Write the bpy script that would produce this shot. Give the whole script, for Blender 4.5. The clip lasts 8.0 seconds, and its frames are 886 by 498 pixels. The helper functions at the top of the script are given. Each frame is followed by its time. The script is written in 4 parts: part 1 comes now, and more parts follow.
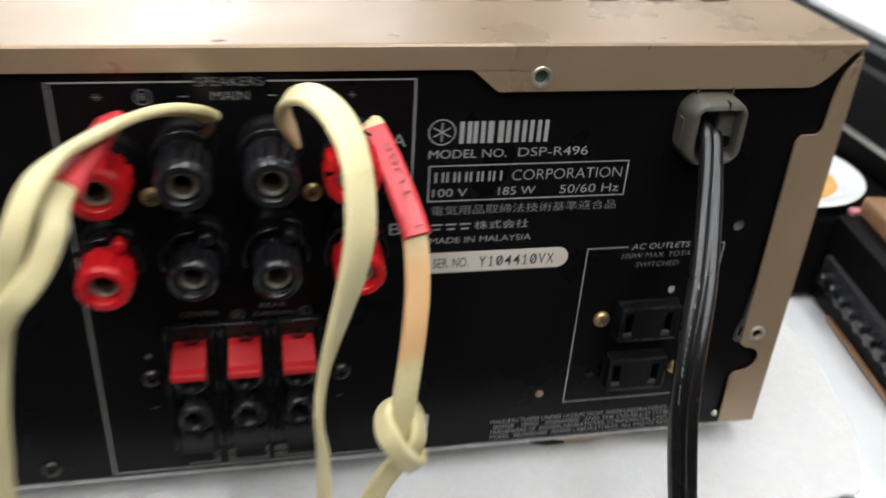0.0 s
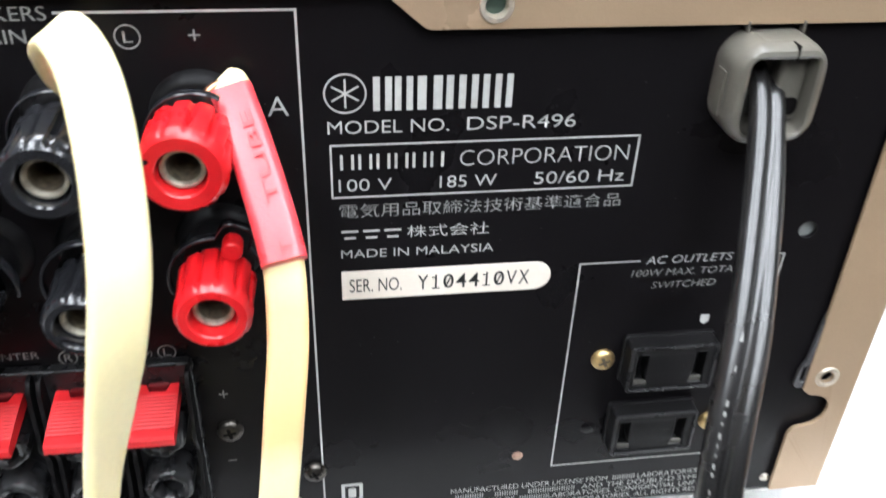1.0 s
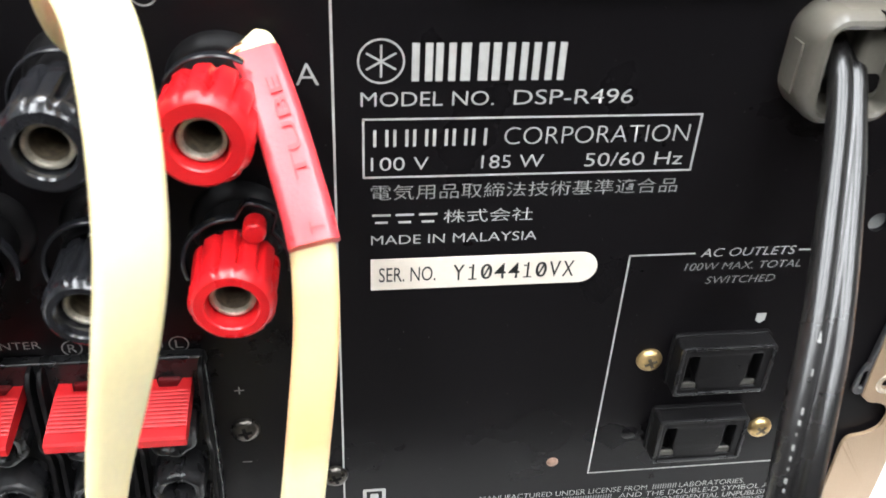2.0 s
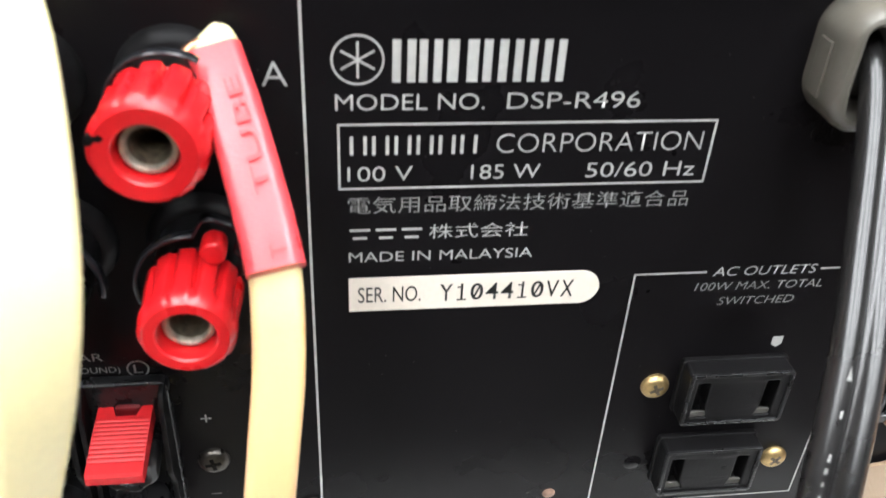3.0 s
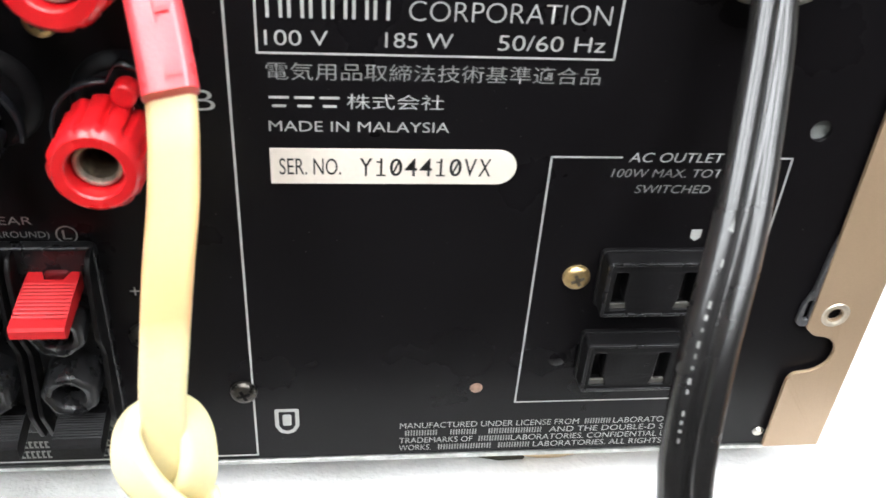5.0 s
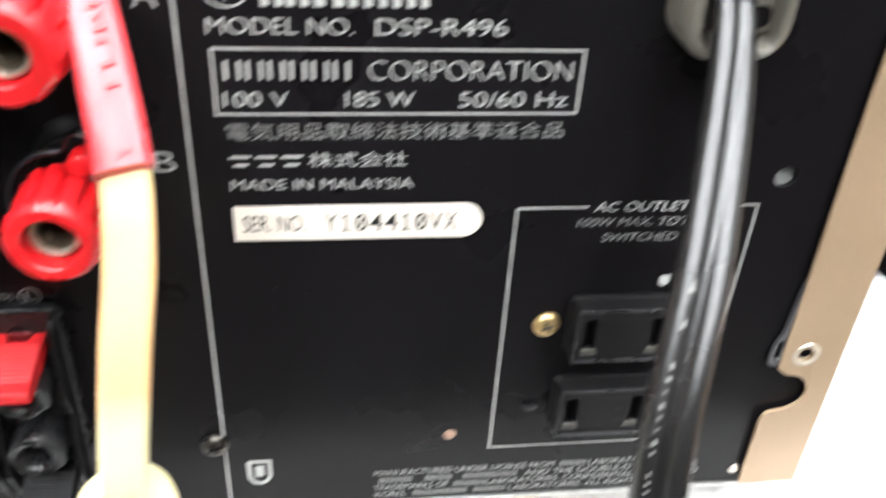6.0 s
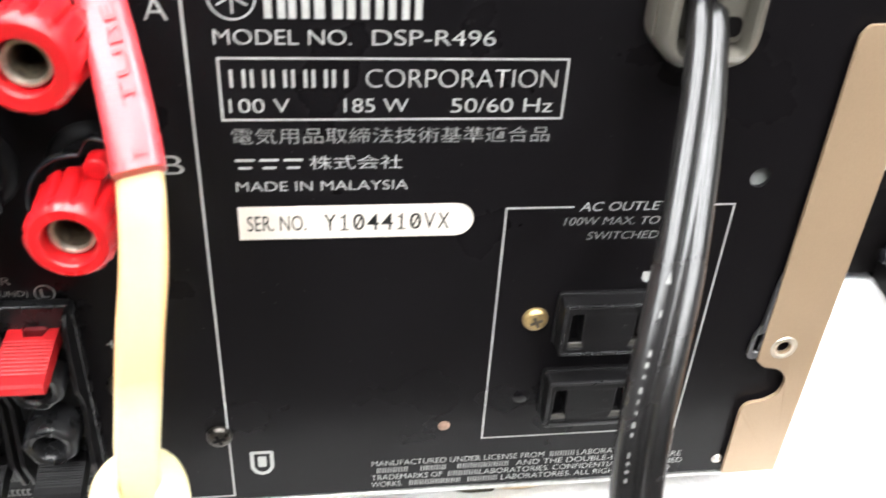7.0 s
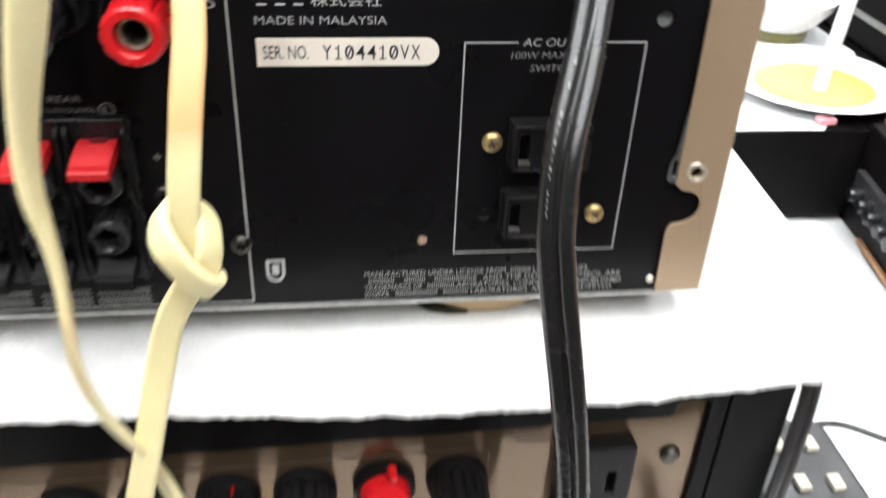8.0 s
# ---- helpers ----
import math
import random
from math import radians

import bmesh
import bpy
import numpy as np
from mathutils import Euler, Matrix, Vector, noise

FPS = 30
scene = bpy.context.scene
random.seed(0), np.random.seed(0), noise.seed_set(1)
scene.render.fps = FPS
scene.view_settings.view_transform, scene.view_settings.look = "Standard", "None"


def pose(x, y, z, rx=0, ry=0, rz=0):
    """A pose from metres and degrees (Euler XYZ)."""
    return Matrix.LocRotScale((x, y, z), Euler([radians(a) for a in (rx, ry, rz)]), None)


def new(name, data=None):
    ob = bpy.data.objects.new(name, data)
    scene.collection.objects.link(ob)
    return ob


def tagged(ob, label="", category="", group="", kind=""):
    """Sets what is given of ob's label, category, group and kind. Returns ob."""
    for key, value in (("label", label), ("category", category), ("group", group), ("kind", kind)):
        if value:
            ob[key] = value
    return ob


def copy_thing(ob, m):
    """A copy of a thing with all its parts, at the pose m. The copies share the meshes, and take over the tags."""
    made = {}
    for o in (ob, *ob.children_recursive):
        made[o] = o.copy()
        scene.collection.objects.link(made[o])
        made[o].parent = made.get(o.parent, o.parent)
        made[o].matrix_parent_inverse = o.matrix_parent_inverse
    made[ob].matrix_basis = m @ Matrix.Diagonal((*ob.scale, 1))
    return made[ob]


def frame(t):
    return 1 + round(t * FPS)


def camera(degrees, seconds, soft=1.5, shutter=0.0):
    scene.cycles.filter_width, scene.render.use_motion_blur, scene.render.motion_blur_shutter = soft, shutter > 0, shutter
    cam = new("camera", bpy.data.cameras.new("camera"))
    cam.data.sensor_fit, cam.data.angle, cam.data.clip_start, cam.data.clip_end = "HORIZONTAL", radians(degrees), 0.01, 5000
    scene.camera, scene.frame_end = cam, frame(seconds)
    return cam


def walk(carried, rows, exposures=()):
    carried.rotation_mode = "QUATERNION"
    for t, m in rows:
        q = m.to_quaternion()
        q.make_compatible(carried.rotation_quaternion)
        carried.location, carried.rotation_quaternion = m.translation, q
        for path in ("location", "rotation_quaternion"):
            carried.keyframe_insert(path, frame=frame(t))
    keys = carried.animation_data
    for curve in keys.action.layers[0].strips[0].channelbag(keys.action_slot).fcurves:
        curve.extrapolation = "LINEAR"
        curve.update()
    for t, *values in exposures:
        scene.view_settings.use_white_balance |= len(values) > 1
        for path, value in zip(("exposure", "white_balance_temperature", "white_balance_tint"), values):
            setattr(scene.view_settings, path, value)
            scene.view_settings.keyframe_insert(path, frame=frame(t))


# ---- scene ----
cam = camera(53.05, 8.0, soft=1.5, shutter=0.65)
ROWS = [
    (0.0, -0.0439, -0.2142, 0.2192, -10.99, -30.80, -3.33),
    (0.1, -0.0350, -0.2005, 0.2162, -10.17, -31.61, -3.19),
    (0.2, -0.0272, -0.1919, 0.2084, -8.88, -31.17, -3.12),
    (0.3, -0.0254, -0.1769, 0.2033, -9.36, -31.90, -3.04),
    (0.5, -0.0197, -0.1627, 0.1904, -9.11, -32.08, -2.68),
    (0.7, -0.0113, -0.1555, 0.1891, -8.36, -33.39, -2.53),
    (0.8, -0.0058, -0.1524, 0.1871, -7.77, -32.90, -2.16),
    (1.0, -0.0022, -0.1430, 0.1888, -8.06, -33.93, -1.90),
    (1.5, -0.0040, -0.1360, 0.1807, -8.08, -34.22, -2.19),
    (1.7, -0.0061, -0.1352, 0.1797, -7.61, -34.03, -2.19),
    (2.8, -0.0028, -0.1177, 0.1751, -6.94, -34.52, -2.65),
    (3.0, -0.0015, -0.1168, 0.1737, -6.95, -34.56, -2.67),
    (3.5, -0.0042, -0.1139, 0.1647, -6.99, -34.92, -2.69),
    (4.0, -0.0021, -0.1110, 0.1679, -6.52, -35.22, -2.47),
    (4.2, -0.0029, -0.1126, 0.1660, -6.28, -35.50, -2.87),
    (4.3, -0.0015, -0.1157, 0.1656, -5.97, -35.40, -2.87),
    (4.5, 0.0014, -0.1247, 0.1642, -5.90, -35.51, -3.33),
    (4.6, 0.0025, -0.1280, 0.1631, -6.41, -35.74, -3.53),
    (4.7, 0.0088, -0.1299, 0.1597, -5.64, -35.35, -3.66),
    (5.8, 0.0151, -0.1386, 0.1602, -6.61, -34.25, -3.40),
    (5.9, 0.0122, -0.1320, 0.1639, -7.77, -34.41, -3.56),
    (6.0, 0.0167, -0.1295, 0.1661, -6.90, -34.06, -3.12),
    (6.2, 0.0206, -0.1262, 0.1714, -7.55, -33.80, -3.01),
    (6.3, 0.0222, -0.1250, 0.1735, -7.81, -34.06, -2.96),
    (6.5, 0.0258, -0.1304, 0.1741, -7.32, -33.84, -2.65),
    (7.0, 0.0160, -0.1376, 0.1696, -7.24, -33.59, -3.08),
    (7.3, 0.0117, -0.1390, 0.1644, -7.20, -33.50, -3.38),
    (7.5, 0.0142, -0.1434, 0.1559, -7.24, -34.35, -3.48),
    (7.6, 0.0152, -0.1531, 0.1522, -7.26, -33.98, -3.45),
    (7.7, 0.0137, -0.1596, 0.1538, -8.01, -34.06, -3.25),
    (7.8, 0.0165, -0.1708, 0.1570, -7.27, -33.55, -3.07),
    (7.9, 0.0175, -0.1855, 0.1586, -7.12, -33.40, -2.79),
    (8.0, 0.0179, -0.2001, 0.1589, -6.79, -32.98, -2.26),
]
EXPOSURES = [(0.0, -0.92, 6500, 10), (0.5, -0.20, 6250, 10), (1.0, 0.54, 6150, 10), (1.5, 0.61, 6350, 10), (3.0, 0.54, 6400, 10), (4.5, 0.52, 6400, 10), (6.0, 0.95, 6450, 10), (6.5, 1.15, 6550, 11),
             (7.0, 0.98, 6550, 11), (7.5, 0.82, 6550, 10), (8.0, 0.20, 6550, 10)]
cam.data.dof.use_dof, cam.data.dof.focus_distance, cam.data.dof.aperture_fstop = True, 0.19, 40.0
walk(cam, [(t, pose(x, y, z, 90 + pitch, roll, yaw)) for t, x, y, z, yaw, pitch, roll in ROWS], EXPOSURES)

# ---------------------------------------------------------------- world and lamps
world = bpy.data.worlds.new("room_air")
scene.world = world
world.use_nodes = True
world.node_tree.nodes["Background"].inputs[0].default_value = (0.8, 0.9, 1.0, 1)
world.node_tree.nodes["Background"].inputs[1].default_value = 0.05
LAMP_POWER = 17.0


# ---------------------------------------------------------------- materials
def material(name, color, rough=0.5, metal=0.0, spread=0.06, scale=60.0, fine=900.0, bump=0.0, coat=0.0, rough_spread=0.08,
             glow=None, ior=1.5, tint=None, stain=0.0, stain_color=None, specular=0.5, sub=0.0):
    """A surface with colour change at two scales, uneven gloss and fine relief; sizes are in cycles per metre."""
    m = bpy.data.materials.new(name)
    m.use_nodes = True
    nt = m.node_tree
    p = nt.nodes["Principled BSDF"]
    p.inputs["Metallic"].default_value = metal
    p.inputs["IOR"].default_value = ior
    p.inputs["Specular IOR Level"].default_value = specular
    p.inputs["Coat Weight"].default_value = coat
    p.inputs["Coat Roughness"].default_value = 0.12
    if sub:
        p.inputs["Subsurface Weight"].default_value = sub
        p.inputs["Subsurface Radius"].default_value = (0.004, 0.003, 0.0015)
        p.inputs["Subsurface Scale"].default_value = 0.5
    geo = nt.nodes.new("ShaderNodeNewGeometry")
    big = nt.nodes.new("ShaderNodeTexNoise")
    big.inputs["Scale"].default_value = scale
    big.inputs["Detail"].default_value = 6
    nt.links.new(geo.outputs["Position"], big.inputs["Vector"])
    small = nt.nodes.new("ShaderNodeTexNoise")
    small.inputs["Scale"].default_value = fine
    small.inputs["Detail"].default_value = 3
    nt.links.new(geo.outputs["Position"], small.inputs["Vector"])
    ramp = nt.nodes.new("ShaderNodeMapRange")
    ramp.inputs["From Min"].default_value, ramp.inputs["From Max"].default_value = 0.3, 0.7
    ramp.inputs["To Min"].default_value, ramp.inputs["To Max"].default_value = 1 - spread, 1 + spread
    nt.links.new(big.outputs["Fac"], ramp.inputs["Value"])
    ramp2 = nt.nodes.new("ShaderNodeMapRange")
    ramp2.inputs["From Min"].default_value, ramp2.inputs["From Max"].default_value = 0.3, 0.7
    ramp2.inputs["To Min"].default_value, ramp2.inputs["To Max"].default_value = 1 - spread * 0.6, 1 + spread * 0.6
    nt.links.new(small.outputs["Fac"], ramp2.inputs["Value"])
    mul = nt.nodes.new("ShaderNodeMath")
    mul.operation = "MULTIPLY"
    nt.links.new(ramp.outputs[0], mul.inputs[0])
    nt.links.new(ramp2.outputs[0], mul.inputs[1])
    base = nt.nodes.new("ShaderNodeVectorMath")
    base.operation = "SCALE"
    base.inputs[0].default_value = color
    nt.links.new(mul.outputs[0], base.inputs["Scale"])
    out = base.outputs["Vector"]
    if stain:
        spot = nt.nodes.new("ShaderNodeTexNoise")
        spot.inputs["Scale"].default_value = scale * 0.45
        spot.inputs["Detail"].default_value = 8
        spot.inputs["Roughness"].default_value = 0.7
        nt.links.new(geo.outputs["Position"], spot.inputs["Vector"])
        r3 = nt.nodes.new("ShaderNodeMapRange")
        r3.inputs["From Min"].default_value, r3.inputs["From Max"].default_value = 0.5, 0.72
        r3.inputs["To Min"].default_value, r3.inputs["To Max"].default_value = 0.0, stain
        nt.links.new(spot.outputs["Fac"], r3.inputs["Value"])
        mix = nt.nodes.new("ShaderNodeMix")
        mix.data_type = "RGBA"
        mix.inputs[7].default_value = (*(stain_color or (0.3, 0.25, 0.2)), 1)
        nt.links.new(r3.outputs[0], mix.inputs[0])
        nt.links.new(out, mix.inputs[6])
        out = mix.outputs[2]
    nt.links.new(out, p.inputs["Base Color"])
    rr = nt.nodes.new("ShaderNodeMapRange")
    rr.inputs["From Min"].default_value, rr.inputs["From Max"].default_value = 0.3, 0.7
    rr.inputs["To Min"].default_value, rr.inputs["To Max"].default_value = max(rough - rough_spread, 0.02), min(rough + rough_spread, 1)
    nt.links.new(big.outputs["Fac"], rr.inputs["Value"])
    nt.links.new(rr.outputs[0], p.inputs["Roughness"])
    if bump:
        b = nt.nodes.new("ShaderNodeBump")
        b.inputs["Strength"].default_value = 1.0
        b.inputs["Distance"].default_value = bump
        nt.links.new(small.outputs["Fac"], b.inputs["Height"])
        nt.links.new(b.outputs["Normal"], p.inputs["Normal"])
    if glow:
        p.inputs["Emission Color"].default_value = (*glow[:3], 1)
        p.inputs["Emission Strength"].default_value = glow[3]
    return m


BLACK_PAINT = material("black_panel_paint", (0.0053, 0.0047, 0.0053), 0.28, spread=0.07, scale=40, fine=2500, bump=0.00002, specular=0.14, rough_spread=0.012)
RIM_GOLD = material("worn_bare_rim", (0.62, 0.55, 0.45), 0.35, 0.7, spread=0.15, scale=500)
GOLD_PAINT = material("champagne_paint", (0.345, 0.243, 0.156), 0.32, 0.25, spread=0.05, scale=30, fine=2600, bump=0.00004)
INK = material("white_ink", (0.41, 0.41, 0.39), 0.6, spread=0.08, scale=300)
MID_INK = material("pale_grey_ink", (0.33, 0.33, 0.315), 0.6, spread=0.2, scale=700)
DULL_INK = material("grey_ink", (0.215, 0.215, 0.205), 0.6, spread=0.25, scale=700)
STICKER = material("sticker_paper", (0.70, 0.63, 0.545), 0.5, spread=0.04)
BLACK_INK = material("black_ink", (0.012, 0.012, 0.012), 0.5)
RED_PLASTIC = material("red_plastic", (0.56, 0.009, 0.013), 0.32, spread=0.06, scale=120, fine=1500, bump=0.00002, sub=0.05)
RED_LEVER = material("satin_red_plastic", (0.56, 0.012, 0.016), 0.46, spread=0.06, scale=120, fine=1500, bump=0.00002)
PLATE_GREY = material("dull_contact_plate", (0.10, 0.095, 0.085), 0.5, 0.3, spread=0.2, scale=400)
RED_DEEP = material("deep_red_plastic", (0.11, 0.003, 0.005), 0.45)
BLACK_PLASTIC = material("black_plastic", (0.0115, 0.0117, 0.0135), 0.18, spread=0.2, scale=150, fine=1800, bump=0.00001, rough_spread=0.05)
POST_BASE = material("dull_black_moulding", (0.0065, 0.0062, 0.0065), 0.42, specular=0.08, spread=0.2, scale=150)
TERMINAL = material("worn_black_moulding", (0.010, 0.0098, 0.0105), 0.30, specular=0.4, spread=0.25, scale=300, fine=1800, bump=0.00004, rough_spread=0.1)
MATT_BLACK = material("matt_black_plastic", (0.0078, 0.0074, 0.0078), 0.38, specular=0.15, spread=0.15, scale=120, fine=1500, bump=0.00004)
NICKEL = material("nickel", (0.62, 0.58, 0.52), 0.32, 1.0, spread=0.12, scale=400)
SOCKET = material("dull_nickel_socket", (0.50, 0.46, 0.38), 0.42, 0.85, spread=0.25, scale=700, fine=2500, bump=0.0001)
BOARD_GREEN = material("green_circuit_board", (0.04, 0.065, 0.05), 0.5, spread=0.3, scale=400)
CRACK = material("brown_bare_scratch", (0.10, 0.055, 0.03), 0.6, spread=0.3, scale=500)
DUST = material("grey_dust", (0.12, 0.115, 0.11), 0.9)
DARK_BRASS = material("dark_brass", (0.16, 0.13, 0.09), 0.5, 0.6, spread=0.4, scale=700)
DARK_STEEL = material("black_screw_steel", (0.075, 0.068, 0.06), 0.32, 0.9, spread=0.25, scale=500)
HOLE_GREY = material("pale_grey_tin", (0.33, 0.345, 0.325), 0.45, 0.3, spread=0.15, scale=300)
CLIP_GREY = material("dull_clip_steel", (0.16, 0.16, 0.165), 0.4, 0.7, spread=0.2, scale=300)
DARK_WALL = material("dim_shelf_paint", (0.05, 0.05, 0.05), 0.6, spread=0.3, scale=5, fine=60)
ZINC = material("zinc_plate", (0.50, 0.50, 0.48), 0.38, 0.9, spread=0.2, scale=300)
RUST = material("rusty_rivet", (0.42, 0.27, 0.20), 0.5, 0.6, spread=0.3, scale=700)
BRASS = material("yellow_passivated_steel", (0.52, 0.37, 0.17), 0.42, 0.9, spread=0.25, scale=500)
STAINED_CREAM = material("cream_vinyl_with_peach_stain", (0.78, 0.68, 0.375), 0.42, spread=0.05, scale=60, fine=1200, bump=0.00002, sub=0.12)
CREAM = material("cream_cable_vinyl", (0.78, 0.68, 0.375), 0.42, spread=0.05, scale=60, fine=1200, bump=0.00002, sub=0.12, stain=0.25, stain_color=(0.72, 0.56, 0.30))
RIBBON_CREAM = material("cream_vinyl_with_faint_stain", (0.80, 0.70, 0.39), 0.42, spread=0.05, scale=60, fine=1200, bump=0.00002, sub=0.12)
SLEEVE = material("red_shrink_sleeve", (0.66, 0.052, 0.062), 0.34, spread=0.06, scale=90, fine=1500, bump=0.00004, sub=0.1)
COPPER = material("copper_strand", (0.55, 0.28, 0.16), 0.35, 1.0, spread=0.2, scale=900)
CORD = material("black_cord_vinyl", (0.011, 0.0102, 0.0102), 0.27, specular=0.62, spread=0.15, scale=60, fine=500, rough_spread=0.012)
GREY_NYLON = material("grey_nylon", (0.100, 0.092, 0.076), 0.38, spread=0.06, scale=100, fine=1600, bump=0.00003)
FOAM = material("white_foam_sheet", (0.66, 0.65, 0.635), 0.8, spread=0.035, scale=220, fine=600, bump=0.0004, stain=0.05, stain_color=(0.55, 0.50, 0.45))
DARK_OLIVE = material("dark_olive_matt", (0.035, 0.032, 0.020), 0.9, spread=0.2, scale=300, fine=1500, bump=0.0002)
FOOT = material("gold_foot", (0.50, 0.36, 0.20), 0.4, 0.2)
TABLE = material("white_table_laminate", (0.80, 0.80, 0.80), 0.5, spread=0.02, scale=8)
TAN_PANEL = material("tan_panel_paint", (0.13, 0.086, 0.052), 0.15, 0.6, spread=0.07, scale=40)
BROWN_INK = material("brown_ink", (0.10, 0.06, 0.05), 0.6)
BLACK_CASE = material("black_case_paint", (0.0047, 0.0040, 0.0041), 0.5, specular=0.08, spread=0.25, scale=60, fine=1500, bump=0.00005)
GREY_FACE = material("dark_grey_face", (0.030, 0.029, 0.031), 0.4, spread=0.1)
WOOD = material("brown_veneer", (0.34, 0.18, 0.09), 0.45, spread=0.2, scale=25, fine=300)
PAPER = material("white_paper", (0.82, 0.82, 0.83), 0.7, spread=0.02)
CERAMIC = material("white_glazed_ware", (0.80, 0.81, 0.80), 0.25, spread=0.02)
CREAM_KEY = material("cream_key_plastic", (0.52, 0.49, 0.40), 0.4, spread=0.06)
ORANGE = material("orange_pulp", (0.75, 0.40, 0.12), 0.5, spread=0.2, scale=90)
PINK = material("pink_rubber", (0.80, 0.32, 0.36), 0.5)
WALL = material("white_wall_paint", (0.66, 0.67, 0.66), 0.7, spread=0.03, scale=3, fine=80)
FLOOR = material("dark_floor_vinyl", (0.026, 0.020, 0.0165), 0.6, spread=0.08, scale=4, fine=60)
LAMP = material("lamp_diffuser", (0.9, 0.9, 0.9), 0.5, glow=(0.95, 0.98, 1.0, LAMP_POWER))


def peach_stain(m, z0, z1, depth=0.85):
    """An old peach-coloured stain on one stretch of a cable, with soft uneven ends."""
    nt = m.node_tree
    p = nt.nodes["Principled BSDF"]
    source = p.inputs["Base Color"].links[0].from_socket
    geo, sep, noi = nt.nodes.new("ShaderNodeNewGeometry"), nt.nodes.new("ShaderNodeSeparateXYZ"), nt.nodes.new("ShaderNodeTexNoise")
    noi.inputs["Scale"].default_value = 90
    nt.links.new(geo.outputs["Position"], sep.inputs[0])
    nt.links.new(geo.outputs["Position"], noi.inputs["Vector"])
    add = nt.nodes.new("ShaderNodeMath")
    add.operation, add.inputs[2].default_value = "MULTIPLY_ADD", -0.004
    add.inputs[1].default_value = 0.008
    nt.links.new(noi.outputs["Fac"], add.inputs[0])
    total = nt.nodes.new("ShaderNodeMath")
    nt.links.new(add.outputs[0], total.inputs[0])
    nt.links.new(sep.outputs["Z"], total.inputs[1])
    ramp = nt.nodes.new("ShaderNodeValToRGB")
    near = nt.nodes.new("ShaderNodeMapRange")
    near.inputs["From Min"].default_value, near.inputs["From Max"].default_value = z0, z1
    nt.links.new(total.outputs[0], near.inputs["Value"])
    for at, v in ((0.0, 0.0), (0.12, depth * 0.94), (0.75, depth)):
        e = ramp.color_ramp.elements.new(at) if at else ramp.color_ramp.elements[0]
        e.position, e.color = at, (v, v, v, 1)
    ramp.color_ramp.elements[-1].color = (depth * 0.1, depth * 0.1, depth * 0.1, 1)
    nt.links.new(near.outputs[0], ramp.inputs[0])
    mix = nt.nodes.new("ShaderNodeMix")
    mix.data_type = "RGBA"
    mix.inputs[7].default_value = (0.80, 0.44, 0.20, 1)
    nt.links.new(ramp.outputs[0], mix.inputs[0])
    nt.links.new(source, mix.inputs[6])
    nt.links.new(mix.outputs[2], p.inputs["Base Color"])


peach_stain(STAINED_CREAM, 0.078, 0.112)
peach_stain(RIBBON_CREAM, 0.030, 0.062, 0.2)


# ---------------------------------------------------------------- mesh helpers (lengths in millimetres)
MM = 0.001


def finish(bm, smooth=True, angle=35):
    bmesh.ops.recalc_face_normals(bm, faces=bm.faces)
    if smooth:
        for f in bm.faces:
            n = f.normal
            f.smooth = not (max(abs(n.x), abs(n.y), abs(n.z)) > 0.9995 and f.calc_area() > 3.0)
        for e in bm.edges:
            if len(e.link_faces) == 2 and e.calc_face_angle(0) > radians(angle):
                e.smooth = False
    return bm


def part(name, bm, mat, parent=None, label="", smooth=True, angle=35):
    """Links a bmesh, in millimetres, as one mesh object under a thing or a part."""
    finish(bm, smooth, angle)
    bmesh.ops.scale(bm, vec=(MM, MM, MM), verts=bm.verts)
    me = bpy.data.meshes.new(name)
    bm.to_mesh(me)
    bm.free()
    me.materials.append(mat)
    ob = new(name, me)
    if parent:
        ob.parent = parent
        if not parent.parent:
            ob.matrix_parent_inverse = Matrix.Translation(-parent.location)
    if label:
        tagged(ob, label)
    return ob


def thing(name, at, label, category, group="", kind=""):
    ob = new(name)
    ob.location = [c * MM for c in at]
    ob.empty_display_size = 0.01
    return tagged(ob, label, category, group, kind)


def box(x0, x1, y0, y1, z0, z1, bevel=0.0, seg=2, bm=None):
    fresh = bmesh.new()
    bmesh.ops.create_cube(fresh, size=1)
    for v in fresh.verts:
        v.co = Vector(((x0 + x1) / 2 + v.co.x * (x1 - x0), (y0 + y1) / 2 + v.co.y * (y1 - y0), (z0 + z1) / 2 + v.co.z * (z1 - z0)))
    if bevel:
        bmesh.ops.bevel(fresh, geom=fresh.edges[:], offset=bevel, segments=seg, affect="EDGES", profile=0.5)
    return merge(bm, fresh)


def merge(bm, fresh):
    if bm is None:
        return fresh
    me = bpy.data.meshes.new("scrap")
    fresh.to_mesh(me)
    fresh.free()
    bm.from_mesh(me)
    bpy.data.meshes.remove(me)
    return bm


